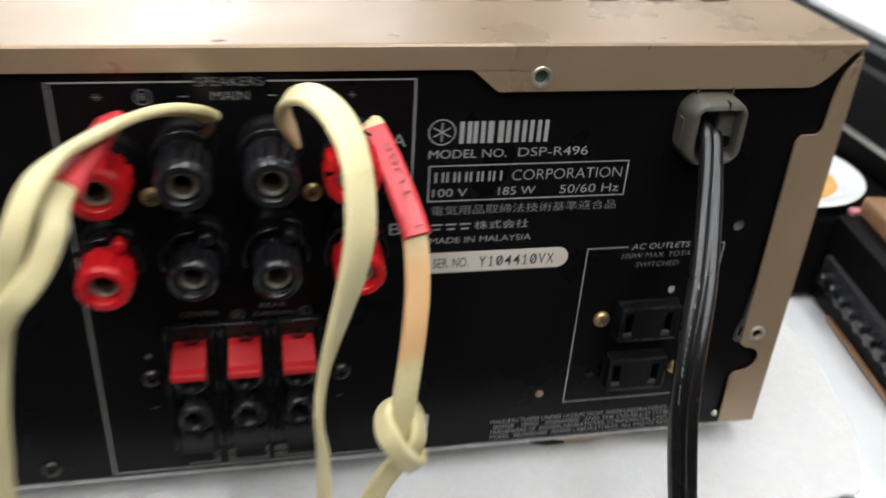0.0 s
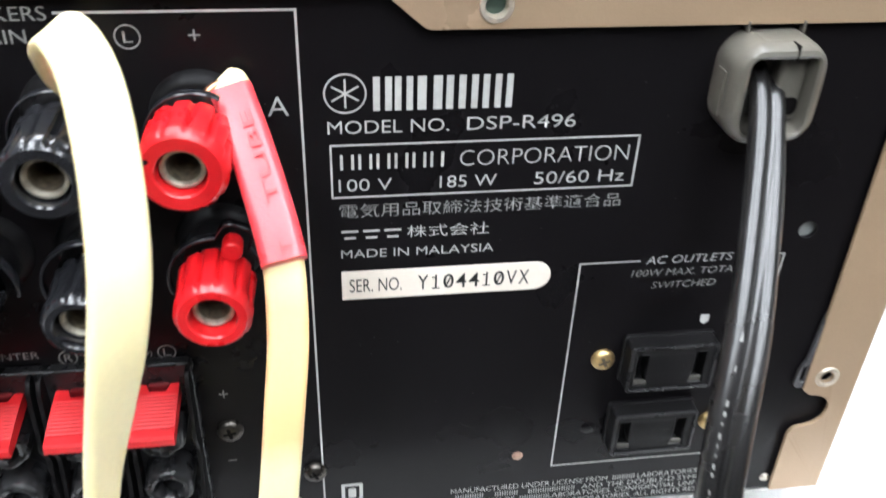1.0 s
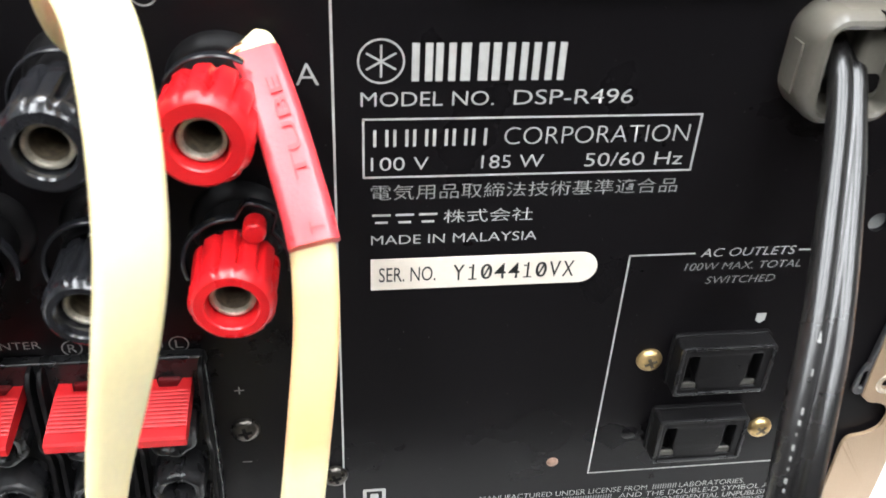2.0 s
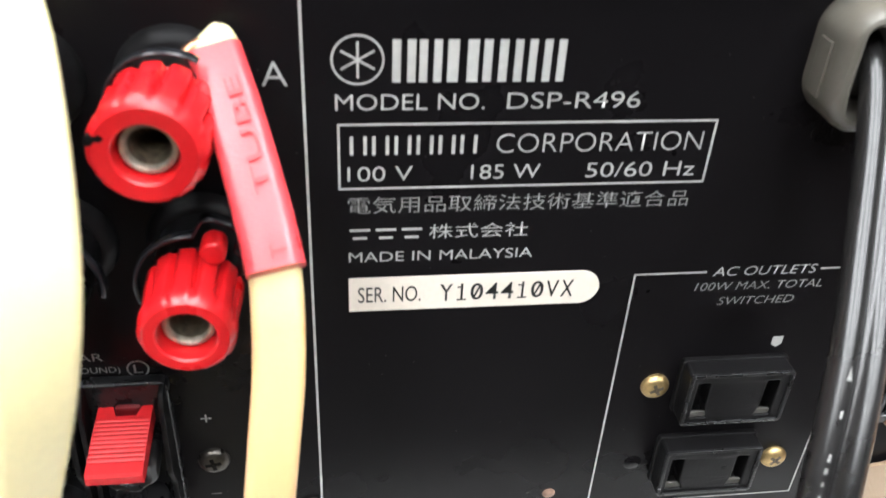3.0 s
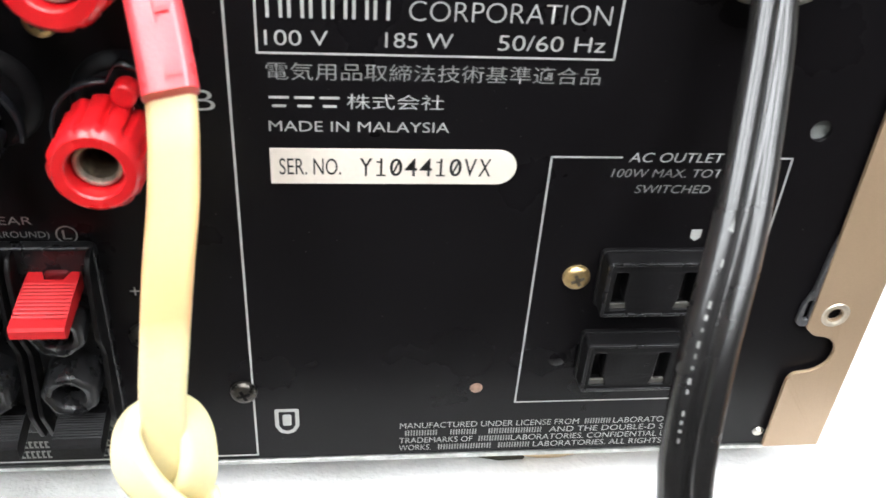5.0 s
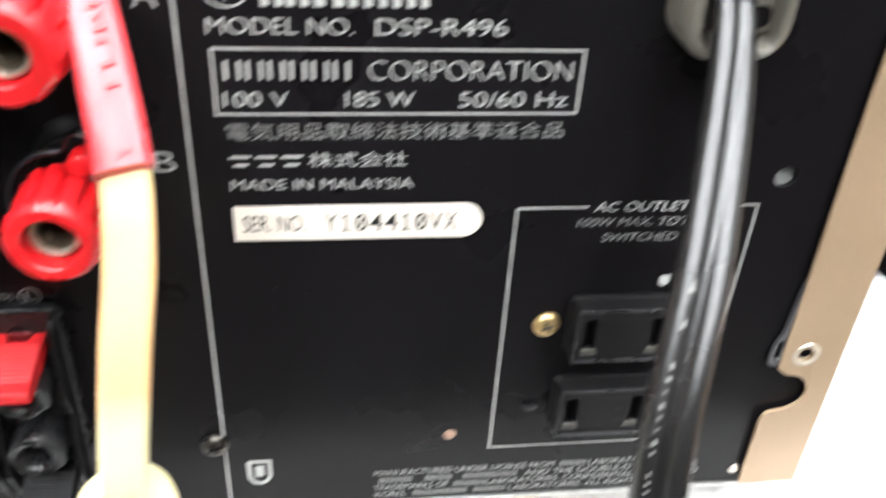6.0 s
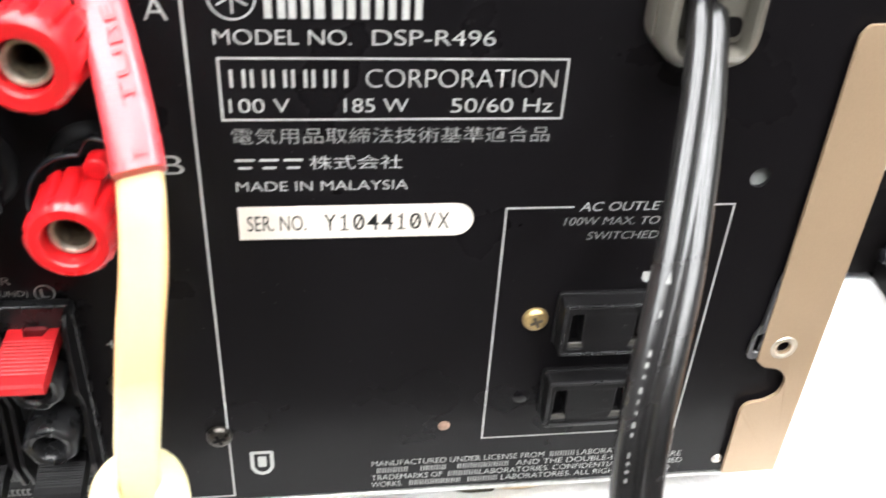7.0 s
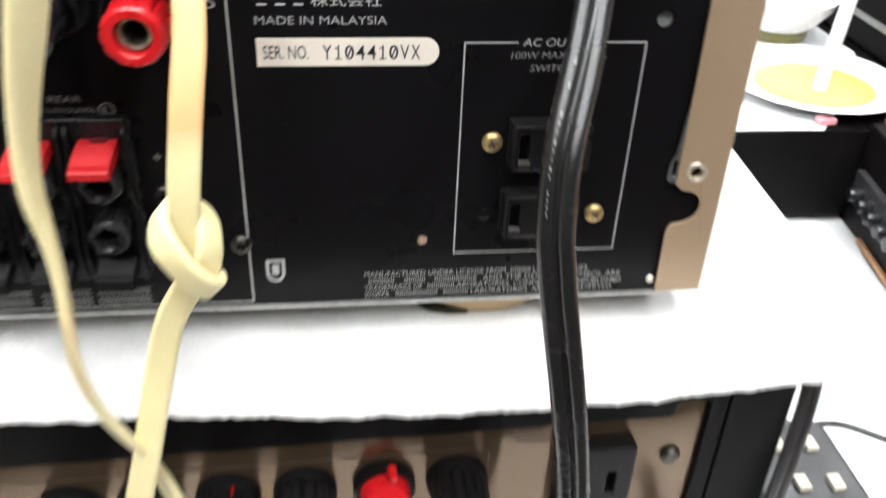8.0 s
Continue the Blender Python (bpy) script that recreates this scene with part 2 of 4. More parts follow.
def plate(outlines, y0, y1, bevel=0.0, bm=None, res=12):
    """A flat plate in the x-z plane between y0 and y1 (y0 in front); the outlines after the first are holes."""
    cu = bpy.data.curves.new("outline", "CURVE")
    cu.dimensions, cu.fill_mode = "2D", "BOTH"
    cu.extrude = max(abs(y1 - y0) / 2 - bevel, 0.0001)
    cu.bevel_depth, cu.bevel_resolution, cu.offset = bevel, 2, -bevel
    for pts in outlines:
        sp = cu.splines.new("POLY")
        sp.points.add(len(pts) - 1)
        for p, (x, z) in zip(sp.points, pts):
            p.co = (x, z, 0, 1)
        sp.use_cyclic_u = True
    ob = bpy.data.objects.new("outline", cu)
    me = bpy.data.meshes.new_from_object(ob)
    fresh = bmesh.new()
    fresh.from_mesh(me)
    for v in fresh.verts:
        v.co = Vector((v.co.x, (y0 + y1) / 2 - v.co.z, v.co.y))
    bmesh.ops.remove_doubles(fresh, verts=fresh.verts, dist=0.002)
    bpy.data.objects.remove(ob)
    bpy.data.curves.remove(cu)
    bpy.data.meshes.remove(me)
    return merge(bm, fresh)


def circle(x, z, r, n=32, turn=0.0, squash=1.0):
    return [(x + r * math.cos(turn + 2 * math.pi * i / n), z + r * squash * math.sin(turn + 2 * math.pi * i / n)) for i in range(n)]


def rounded(x0, x1, z0, z1, r, n=6):
    pts = []
    for cx, cz, a in ((x1 - r, z1 - r, 0), (x0 + r, z1 - r, 90), (x0 + r, z0 + r, 180), (x1 - r, z0 + r, 270)):
        for i in range(n + 1):
            t = radians(a + 90 * i / n)
            pts.append((cx + r * math.cos(t), cz + r * math.sin(t)))
    return pts


def round_corners(pts, r, n=5):
    """Rounds the corners of a polygon; pts are (x, z) or (x, z, radius)."""
    out = []
    for i, p in enumerate(pts):
        rr = p[2] if len(p) > 2 else r
        a, b, c = (Vector(pts[j % len(pts)][:2]) for j in (i - 1, i, i + 1))
        d1, d2 = (a - b), (c - b)
        k = min(rr, d1.length * 0.45, d2.length * 0.45)
        p0, p1 = b + d1.normalized() * k, b + d2.normalized() * k
        for s in range(n + 1):
            t = s / n
            q = p0 * (1 - t) ** 2 + b * 2 * t * (1 - t) + p1 * t * t
            out.append((q.x, q.y))
    return out


def lathe(x, z, profile, n=40, bm=None, wobble=None):
    """Turns (radius, y) pairs about the axis along y through (x, z)."""
    fresh = bmesh.new()
    rings = []
    for k, (r, y) in enumerate(profile):
        if r < 1e-6:
            rings.append([fresh.verts.new((x, y, z))])
            continue
        ring = []
        for i in range(n):
            a = 2 * math.pi * i / n
            q = r - (wobble(a, k) if wobble else 0)
            ring.append(fresh.verts.new((x + q * math.cos(a), y, z + q * math.sin(a))))
        rings.append(ring)
    for a, b in zip(rings, rings[1:]):
        for i in range(n):
            j = (i + 1) % n
            if len(a) == 1 and len(b) == 1:
                continue
            if len(a) == 1:
                fresh.faces.new((a[0], b[i], b[j]))
            elif len(b) == 1:
                fresh.faces.new((a[i], b[0], a[j]))
            else:
                fresh.faces.new((a[i], b[i], b[j], a[j]))
    return merge(bm, fresh)


def upright(x, y, profile, n=40, bm=None):
    """Turns (radius, z) pairs about the vertical axis through (x, y)."""
    fresh = lathe(0, 0, [(r, -z) for r, z in profile], n)
    for v in fresh.verts:
        v.co = Vector((x + v.co.x, y + v.co.z, -v.co.y))
    return merge(bm, fresh)


def spline(points, steps=8):
    """A smooth path through tuples of any length, as numpy rows."""
    p = np.array(points, float)
    p = np.vstack([2 * p[0] - p[1], p, 2 * p[-1] - p[-2]])
    out = []
    for i in range(1, len(p) - 2):
        for s in range(steps):
            t = s / steps
            a, b, c, d = p[i - 1], p[i], p[i + 1], p[i + 2]
            out.append(0.5 * (2 * b + (c - a) * t + (2 * a - 5 * b + 4 * c - d) * t * t + (3 * b - a - 3 * c + d) * t ** 3))
    out.append(p[-2])
    return np.array(out)


def frames_along(points, steps=8):
    """Rows (x, y, z, fx, fy, fz) to positions, tangents, side and facing directions."""
    rows = spline(points, steps)
    pos = rows[:, :3]
    tan = np.gradient(pos, axis=0)
    tan /= np.linalg.norm(tan, axis=1)[:, None]
    face = rows[:, 3:6] - (rows[:, 3:6] * tan).sum(1)[:, None] * tan
    face /= np.linalg.norm(face, axis=1)[:, None]
    side = np.cross(tan, face)
    return pos, tan, side, face


def section_flat(w, t, n=5):
    """A ribbon's section with rounded edges, as (side, facing) pairs."""
    pts = []
    r = t * 0.48
    for cx, cy, a in ((w / 2 - r, t / 2 - r, 0), (-w / 2 + r, t / 2 - r, 90), (-w / 2 + r, -t / 2 + r, 180), (w / 2 - r, -t / 2 + r, 270)):
        for i in range(n + 1):
            q = radians(a + 90 * i / n)
            pts.append((cx + r * math.cos(q), cy + r * math.sin(q)))
    return pts


def section_twin(r, gap, n=14):
    """Two round cores side by side with a notch between them."""
    pts = []
    for cx, a0 in ((gap, -160), (-gap, 20)):
        for i in range(n + 1):
            q = radians(a0 + 320 * i / n)
            pts.append((cx + r * math.cos(q), r * math.sin(q)))
    return pts


def sweep(points, section, steps=8, bm=None, grow=None):
    pos, tan, side, face = frames_along(points, steps)
    fresh = bmesh.new()
    rings = []
    for k in range(len(pos)):
        g = grow(k / (len(pos) - 1)) if grow else 1.0
        rings.append([fresh.verts.new(pos[k] + side[k] * a * g + face[k] * b * g) for a, b in section])
    n = len(section)
    for a, b in zip(rings, rings[1:]):
        for i in range(n):
            j = (i + 1) % n
            fresh.faces.new((a[i], a[j], b[j], b[i]))
    fresh.faces.new(rings[0])
    fresh.faces.new(rings[-1][::-1])
    return merge(bm, fresh)


def tube(points, r, n=12, steps=8, bm=None):
    pts = [(*p, 0.13, -0.9, 0.41) for p in points]
    return sweep(pts, [(r * math.cos(2 * math.pi * i / n), r * math.sin(2 * math.pi * i / n)) for i in range(n)], steps, bm)


def text_mesh(words, bold=0.0):
    """The flat mesh of some words with the built-in font, its box moved to 0..1 by 0..1."""
    cu = bpy.data.curves.new("words", "FONT")
    cu.body, cu.size, cu.resolution_u, cu.offset = words, 1.0, 4, bold
    ob = bpy.data.objects.new("words", cu)
    me = bpy.data.meshes.new_from_object(ob)
    fresh = bmesh.new()
    fresh.from_mesh(me)
    bpy.data.objects.remove(ob)
    bpy.data.curves.remove(cu)
    bpy.data.meshes.remove(me)
    xs, ys = [v.co.x for v in fresh.verts], [v.co.y for v in fresh.verts]
    x0, x1, y0, y1 = min(xs), max(xs), min(ys), max(ys)
    for v in fresh.verts:
        v.co = Vector(((v.co.x - x0) / (x1 - x0), (v.co.y - y0) / (y1 - y0), 0))
    return fresh


def words_on(x0, x1, z0, z1, words, y=-0.12, slant=0.0, bold=0.0, bm=None):
    """Words printed on the x-z plane, filling the box given."""
    fresh = text_mesh(words, bold)
    for v in fresh.verts:
        u, w = v.co.x, v.co.y
        v.co = Vector((x0 + u * (x1 - x0) + slant * w * (z1 - z0), y, z0 + w * (z1 - z0)))
    return merge(bm, fresh)


def bar(x0, x1, z0, z1, y=-0.12, bm=None):
    fresh = bmesh.new()
    vs = [fresh.verts.new(c) for c in ((x0, y, z0), (x1, y, z0), (x1, y, z1), (x0, y, z1))]
    fresh.faces.new(vs)
    return merge(bm, fresh)


def ring_print(x, z, r, w, y=-0.12, bm=None, n=36):
    fresh = bmesh.new()
    o = [fresh.verts.new((px, y, pz)) for px, pz in circle(x, z, r, n)]
    i_ = [fresh.verts.new((px, y, pz)) for px, pz in circle(x, z, r - w, n)]
    for k in range(n):
        j = (k + 1) % n
        fresh.faces.new((o[k], o[j], i_[j], i_[k]))
    return merge(bm, fresh)


# ---------------------------------------------------------------- the room
def room():
    for name, b, mat, label in (
            ("floor", box(-4000, 4000, -3000, 9000, -930, -900), FLOOR, "dark vinyl floor of a shop room"),
            ("ceiling", box(-4000, 4000, -3000, 9000, 1650, 1700), WALL, "white painted ceiling with lamp panels"),
            ("wall_north", box(-4000, 4000, 9000, 9100, -900, 1650), WALL, "plain white far wall"),
            ("wall_south", box(-4000, 4000, -3100, -3000, -900, 1650), DARK_WALL, "dim wall of shelving behind the camera"),
            ("wall_east", box(4000, 4100, -3000, 9000, -900, 1650), WALL, "plain white side wall"),
            ("wall_west", box(-4100, -4000, -3000, 9000, -900, 1650), WALL, "plain white side wall")):
        tagged(part(name, b, mat, smooth=False), label, name.split("_")[0], kind="structure")
    lamp = thing("ceiling_light", (0, 0, 1650), "long white fluorescent lamp panel placed on the ceiling out of view", "ceiling light", "lamps of the ceiling")
    part("frame", plate([rounded(-240, 240, -640, 640, 20), rounded(-215, 215, -615, 615, 15)], 0, 30), WALL, lamp)
    part("diffuser", box(-214, 214, 4, 22, -614, 614, 4), LAMP, lamp, "glowing diffuser")
    for o in lamp.children:
        o.matrix_parent_inverse = Matrix.Rotation(radians(-90), 4, "X")
    first = True
    # All out of view; the last, front right, is added to brighten the ribbon cable.
    for x, y in ((-700, -1300), (200, -1300), (200, -100), (-700, -100), (-400, 1450), (-400, 3150), (-700, 4850), (-700, 6550), (-700, 8250), (250, 4850), (250, 6550), (-1650, 4850), (-1650, 6550), (-1175, 4850), (-1175, 6550), (-225, 4850), (-225, 6550), (725, 4850), (725, 6550), (1500, 1450), (1500, 3150), (1100, -1300)):
        m = pose(x * MM, y * MM, 1.65)
        if first:
            lamp.matrix_basis = m
            first = False
        else:
            copy_thing(lamp, m)


room()


def flat(outlines, z0, z1, bevel=0.0):
    """A plate that lies level: outlines in x-y."""
    bm = plate(outlines, z0, z1, bevel)
    for v in bm.verts:
        v.co = Vector((v.co.x, v.co.z, v.co.y))
    return bm


# ---------------------------------------------------------------- table and foam sheet
def table():
    t = thing("table", (0, 200, -900), "white laminate work table under the stacked equipment", "table")
    part("tabletop", box(-900, 1300, -118, 1100, -175, -145, 3), TABLE, t)
    for x in (-840, 1240):
        for y in (-85, 1040):
            part("leg", box(x - 25, x + 25, y - 25, y + 25, -900, -175, 3), ZINC, t)


table()


def foam_sheet():
    rng = random.Random(4)
    pts = []
    n = 330
    for i in range(n + 1):
        x = -345 + (149 + 345) * i / n
        bow = 6.0 * math.exp(-((x - 60) / 75) ** 2)
        pts.append((x, -28.0 - bow + 0.3 * math.sin(i * 0.122) + 0.3 * math.sin(i * 0.33 + 1) + 0.25 * math.sin(i * 0.71) + rng.uniform(-0.4, 0.4)))
    pts += [(152.5, -27.5), (157, -22), (168, 0), (178, 45), (181, 110), (183, 200), (184, 325), (-345, 325)]
    ob = part("foam_sheet", flat([pts], -1.7, 0, 0.25), FOAM, None, smooth=False)
    tagged(ob, "thin white packing foam sheet with a ragged cut edge", "foam sheet")


foam_sheet()


# A thin dark olive piece on the foam, left of the foot.
def olive_patch():
    pts = [(40.6, 13.6, 0.6), (44.6, 8.6, 1.2), (50, 7.2, 1.0), (56.5, 7.4, 1.0), (57, 14, 1.0), (52, 18, 1.0)]
    ob = part("olive_patch", flat([round_corners(pts, 1.0)], 0.02, 1.3, 0.3), DARK_OLIVE, None)
    tagged(ob, "small flat dark olive patch on the foam beside the gold foot", "felt pad")


olive_patch()


# ---------------------------------------------------------------- the amplifier
amp = thing("amplifier", (-95, 150, 0), "black-backed stereo amplifier with a champagne painted cover, on white foam", "amplifier")
X0, X1, ZB, ZT = -313.0, 122.0, 11.5, 149.5


def amp_case():
    holes = [circle(98.2, 91.5, 2.0), circle(41.2, 30.9, 1.1), rounded(110.5, 115.5, 35, 44.5, 2)]
    panel = part("back_panel", plate([[(X0 + 1, ZB), (X1 - 0.9, ZB), (X1 - 0.9, ZT - 1), (X0 + 1, ZT - 1)]] + holes[:2], 0, 1.0, 0.12), BLACK_PAINT, amp, "satin black steel back panel", angle=20)
    part("hole_backing", box(95, 101, 1.7, 2.5, 88, 95), HOLE_GREY, panel)
    part("rivet", lathe(41.2, 30.9, [(0, -0.5), (0.7, -0.45), (1.3, -0.1), (1.4, 0.3), (1.2, 1.2)], 20), RUST, panel)
    part("rivet", lathe(107.4, 15.4, [(0, -0.7), (0.8, -0.6), (1.3, -0.1), (1.3, 0.1)], 16), NICKEL, panel)
    # pale seam along the lower edge, the turned-up floor of the chassis
    part("chassis_floor", box(X0 + 1.5, X1 - 12, -0.5, 298, ZB - 1.2, ZB - 0.1, 0.2), ZINC, amp, "zinc plated chassis floor")

    cover = part("cover", cover_mesh(), GOLD_PAINT, amp, "champagne painted steel cover with vent slots", angle=30)
    ring = lathe(28.4, 140.6, [(3.0, -1.85), (2.75, -2.15), (2.1, -2.15), (1.85, -1.7), (1.85, 0.5)], 28)
    part("screw_hole_rim", ring, RIM_GOLD, cover)
    part("screw_hole_back", lathe(28.4, 140.6, [(0, -0.4), (1.85, -0.4), (1.85, 0.2)], 20), BOARD_GREEN, cover)
    part("plate_hole_rim", lathe(113.6, 50.6, [(3.0, -1.82), (2.8, -2.05), (2.2, -2.1), (1.6, -1.7), (1.5, -0.9)], 26), RIM_GOLD, cover)
    scratch = bmesh.new()
    edge = [(90.0 + 14.2 * i / 24, 0.9 + 1.1 * math.sin(i * 0.42) * math.exp(-i / 16) + 0.25 * math.sin(i * 1.3)) for i in range(25)]
    for (xa, ya), (xb, yb) in zip(edge, edge[1:]):
        scratch.faces.new([scratch.verts.new(q) for q in ((xa, ya - 0.14, ZT + 0.03), (xb, yb - 0.14, ZT + 0.03), (xb, yb + 0.14, ZT + 0.03), (xa, ya + 0.14, ZT + 0.03))])
    chip = [(-55.2, 1.0), (-53.8, 0.6), (-51.6, 1.2), (-51.2, 2.0), (-52.6, 2.7), (-54.6, 2.2)]
    flake = bmesh.new()
    flake.faces.new([flake.verts.new((x, y, ZT + 0.03)) for x, y in chip])
    part("paint_chip", flake, CRACK, cover, "brown chip in the paint", smooth=False)
    bmesh.ops.remove_doubles(scratch, verts=scratch.verts, dist=0.01)
    part("paint_scratch", scratch, CRACK, cover, "brown scratch in the paint", smooth=False)
    part("front_panel", box(X0, X1, 300, 312, 12, 148, 1.5), GOLD_PAINT, amp)
    clip = part("side_clip", plate([round_corners([(107.4, 55), (109.6, 55), (109.6, 69.5), (108.6, 69.5), (108.1, 66)], 0.5)], -1.5, -0.2, 0.2), CLIP_GREY, amp, "dull grey metal clip")
    part("clip_tongue", plate([round_corners([(105.9, 48.4), (107.0, 47.2), (109.6, 47.6), (109.6, 56.4), (107.4, 56.4), (106.2, 53)], 0.7), rounded(107.0, 108.3, 49.2, 54.0, 0.5)], -1.4, -0.3, 0.3), CLIP_GREY, clip)
    for x in (62, -250):
        for y in (29.5, 270):
            part("foot", upright(x, y, [(0, 0), (21, 0), (22.5, 0.8), (23.5, 3), (23.5, 8), (22, 10.3), (0, 10.3)], 48), FOOT, amp, "round gold plastic foot")


def cover_mesh():
    slots = []
    for row in range(8):
        y = 38.4 + row * 9
        for k in range(-17, 6):
            x = 4.9 + 18.1 * k
            slots.append(rounded(x - 4.9, x + 4.9, y, y + 3.2, 1.5, 3))
    bm = flat([[(X0, -0.5), (X1, -0.5), (X1, 300), (X0, 300)]] + slots, ZT - 1.0, ZT)
    # rear lip, with its stepped lower edge
    lip = [(X0, 143.0), (9.8, 142.8, 1), (16.9, 136.6, 1), (108.6, 136.6, 2.5), (112.5, 139.6, 2), (118.4, 146.2, 1), (120.8, 147.6), (120.8, ZT - 0.5), (X0, ZT - 0.5)]
    bm = plate([round_corners(lip, 0.2), circle(28.4, 140.6, 1.9)], -1.8, -0.9, 0.12, bm)
    # side lip, with notches
    side = [(X1 - 0.2, 12.2, 0.3), (X1 - 0.2, 145.6), (120.2, 145.0, 0.6), (117.3, 140.6, 2), (116.0, 134, 3), (115.6, 123.6, 2.0), (114.3, 122.0, 1.5), (109.4, 121.9, 0.7), (108.0, 119.9, 0.5),
            (108.5, 47.0, 0.4), (110.6, 45.1, 0.8), (114.2, 44.6, 2), (116.8, 41.6, 2.5), (116.2, 37.2, 2.5), (113.4, 35.2, 1.5), (109.4, 34.6, 1.2), (108.3, 32.6, 1), (108.6, 12.2, 0.4)]
    bm = plate([round_corners(side, 0.4), circle(113.6, 50.6, 1.5)], -1.8, -0.9, 0.12, bm)
    # rounded bend between top and rear lip
    ring = []
    for i in range(7):
        a = radians(90 * i / 6)
        ring.append((-0.5 - 1.3 * math.sin(a), ZT - 1.3 + 1.3 * math.cos(a)))
    fresh = bmesh.new()
    rows = [[fresh.verts.new((x, y, z)) for y, z in ring] for x in (X0, X1)]
    for i in range(6):
        fresh.faces.new((rows[0][i], rows[0][i + 1], rows[1][i + 1], rows[1][i]))
    bm = merge(bm, fresh)
    for x0, x1 in ((X1 - 0.9, X1), (X0, X0 + 0.9)):
        bm = box(x0, x1, -0.9, 300, 12, ZT - 0.4, 0.15, 1, bm)
    return bm


amp_case()


# ---------------------------------------------------------------- binding posts
def cap_mesh(x, z, face, back, radius=7.5, flutes=12, turn=0.3):
    """A fluted cap that tapers towards its face, with a plain rim and a deep round recess."""
    n = flutes * 16
    L = face - back  # negative
    r0, r1 = radius, radius * 0.93
    prof = [(r0 - 0.9, back), (r0 - 0.25, back + 0.02 * L), (r0, back + 0.06 * L), (r0 * 0.6 + r1 * 0.4, back + 0.42 * L), (r1 + 0.02, back + 0.75 * L),
            (r1 + 0.26, back + 0.775 * L), (r1 + 0.2, back + 0.90 * L), (r1 - 0.35, back + 0.97 * L), (r1 - 0.8, face), (4.2, face), (3.95, face + 0.25), (3.75, face + 5.2), (3.2, face + 5.4)]

    def groove(a, k):
        if not 1 <= k <= 6:
            return 0.0
        s = (math.cos(flutes * (a + turn)) + 1) / 2
        return (0.95 if k < 5 else 0.3) * s ** 6
    return lathe(x, z, prof, n, wobble=groove)


def lean(bm, sx, sz):
    for v in bm.verts:
        v.co.x += sx * v.co.y
        v.co.z += sz * v.co.y
    return bm


def binding_post(x, z, mat, face, word, lug=False, turn=0.3, chip=False, sx=0.0, sz=0.0):
    """One post; sx and sz are how far its loose cap leans for each millimetre out from the panel."""
    back = -11.8 if lug else -9.3
    post = part("binding_post", lathe(x, z, [(0, -2.6), (6.6, -2.6), (7.2, -2.4), (8.3, -1.2), (8.6, 0)], 40), POST_BASE, amp, word + " plastic speaker binding post")
    part("cap", lean(cap_mesh(x, z, face, back, (6.9 if lug else 7.5) - (0.45 if word == "black" else 0.0), turn=turn), sx, sz), mat, post)
    deep = face + (2.5 if lug else 1.8)
    part("collar", lean(lathe(x, z, [(6.4, -2.4), (6.3, back + 0.4)], 32), sx, sz), POST_BASE, post)
    part("shaft", lean(lathe(x, z, [(3.4, -2.4), (3.4, face + 5.9)], 24), sx, sz), NICKEL, post)
    part("socket", lean(lathe(x, z, [(3.6, face + 5.2), (3.55, deep + 0.2), (3.4, deep), (2.95, deep), (2.75, deep + 0.3), (2.65, deep + 1.0)], 32), sx, sz), SOCKET, post, "dull nickel plated socket")
    # The bore gets a darker, browner metal than the socket around it.
    part("bore", lean(lathe(x, z, [(2.66, deep + 0.9), (2.55, deep + 1.3), (2.66, deep + 1.7), (2.5, deep + 2.3), (2.5, -5), (0, -5)], 32), sx, sz), DARK_BRASS, post, "dark threaded bore")
    a = radians(66)
    if lug:
        cx, cz = x + 8.5 * math.cos(a), z + 8.5 * math.sin(a)
        part("lug", plate([circle(cx, cz, 1.85, 20)], -15.6, back + 0.2, 0.6), mat, post)
    arch = []
    for side, r in ((1, 8.7 if lug else 8.5), (-1, 8.0)):
        for i in range(0, 61)[::side]:
            t = radians((-12 + 212 * i / 60) if lug else (58 + 130 * i / 60))
            q = r + (3.2 * math.exp(-(abs(t - a) / 0.31) ** 8) if lug else 0)
            arch.append((x + q * math.cos(t), z + q * math.sin(t)))
    part("surround", plate([arch], back - 0.4, back + 1.6, 0.3), BLACK_PLASTIC, post)
    if chip:
        part("chip", lean(plate([round_corners([(x - 6.7, z + 1.5), (x - 6.0, z + 1.3), (x - 5.6, z + 1.9), (x - 4.9, z + 1.8), (x - 4.3, z + 2.3), (x - 4.8, z + 2.9), (x - 5.7, z + 2.6), (x - 6.3, z + 3.0), (x - 6.8, z + 2.3)], 0.3)], face - 0.05, face + 1.2, 0.1), sx, sz), BLACK_CASE, post, "black chip in the rim")
    return post


for x, z, mat, word, face, lug, sx, sz in (
        (-82.6, 119.8, RED_PLASTIC, "red", -20.5, False, 0.0, 0.0), (-62.7, 122.5, BLACK_PLASTIC, "black", -23.8, False, 0.0, 0.0),
        (-42.1, 122.5, BLACK_PLASTIC, "black", -23.8, False, 0.0, 0.0), (-21.6, 121.5, RED_PLASTIC, "red", -20.6, False, 0.065, 0.0),
        (-83.8, 94.9, RED_PLASTIC, "red", -22.5, True, 0.0, 0.0), (-62.6, 95.8, BLACK_PLASTIC, "black", -22.5, True, 0.0, 0.0),
        (-41.9, 95.8, BLACK_PLASTIC, "black", -24.3, True, 0.0, 0.0), (-20.8, 95.6, RED_PLASTIC, "red", -23.5, True, 0.0, 0.0)):
    binding_post(x, z, mat, face, word, lug, 0.1 + x * 0.02, x > -30 and z > 110, sx, sz)


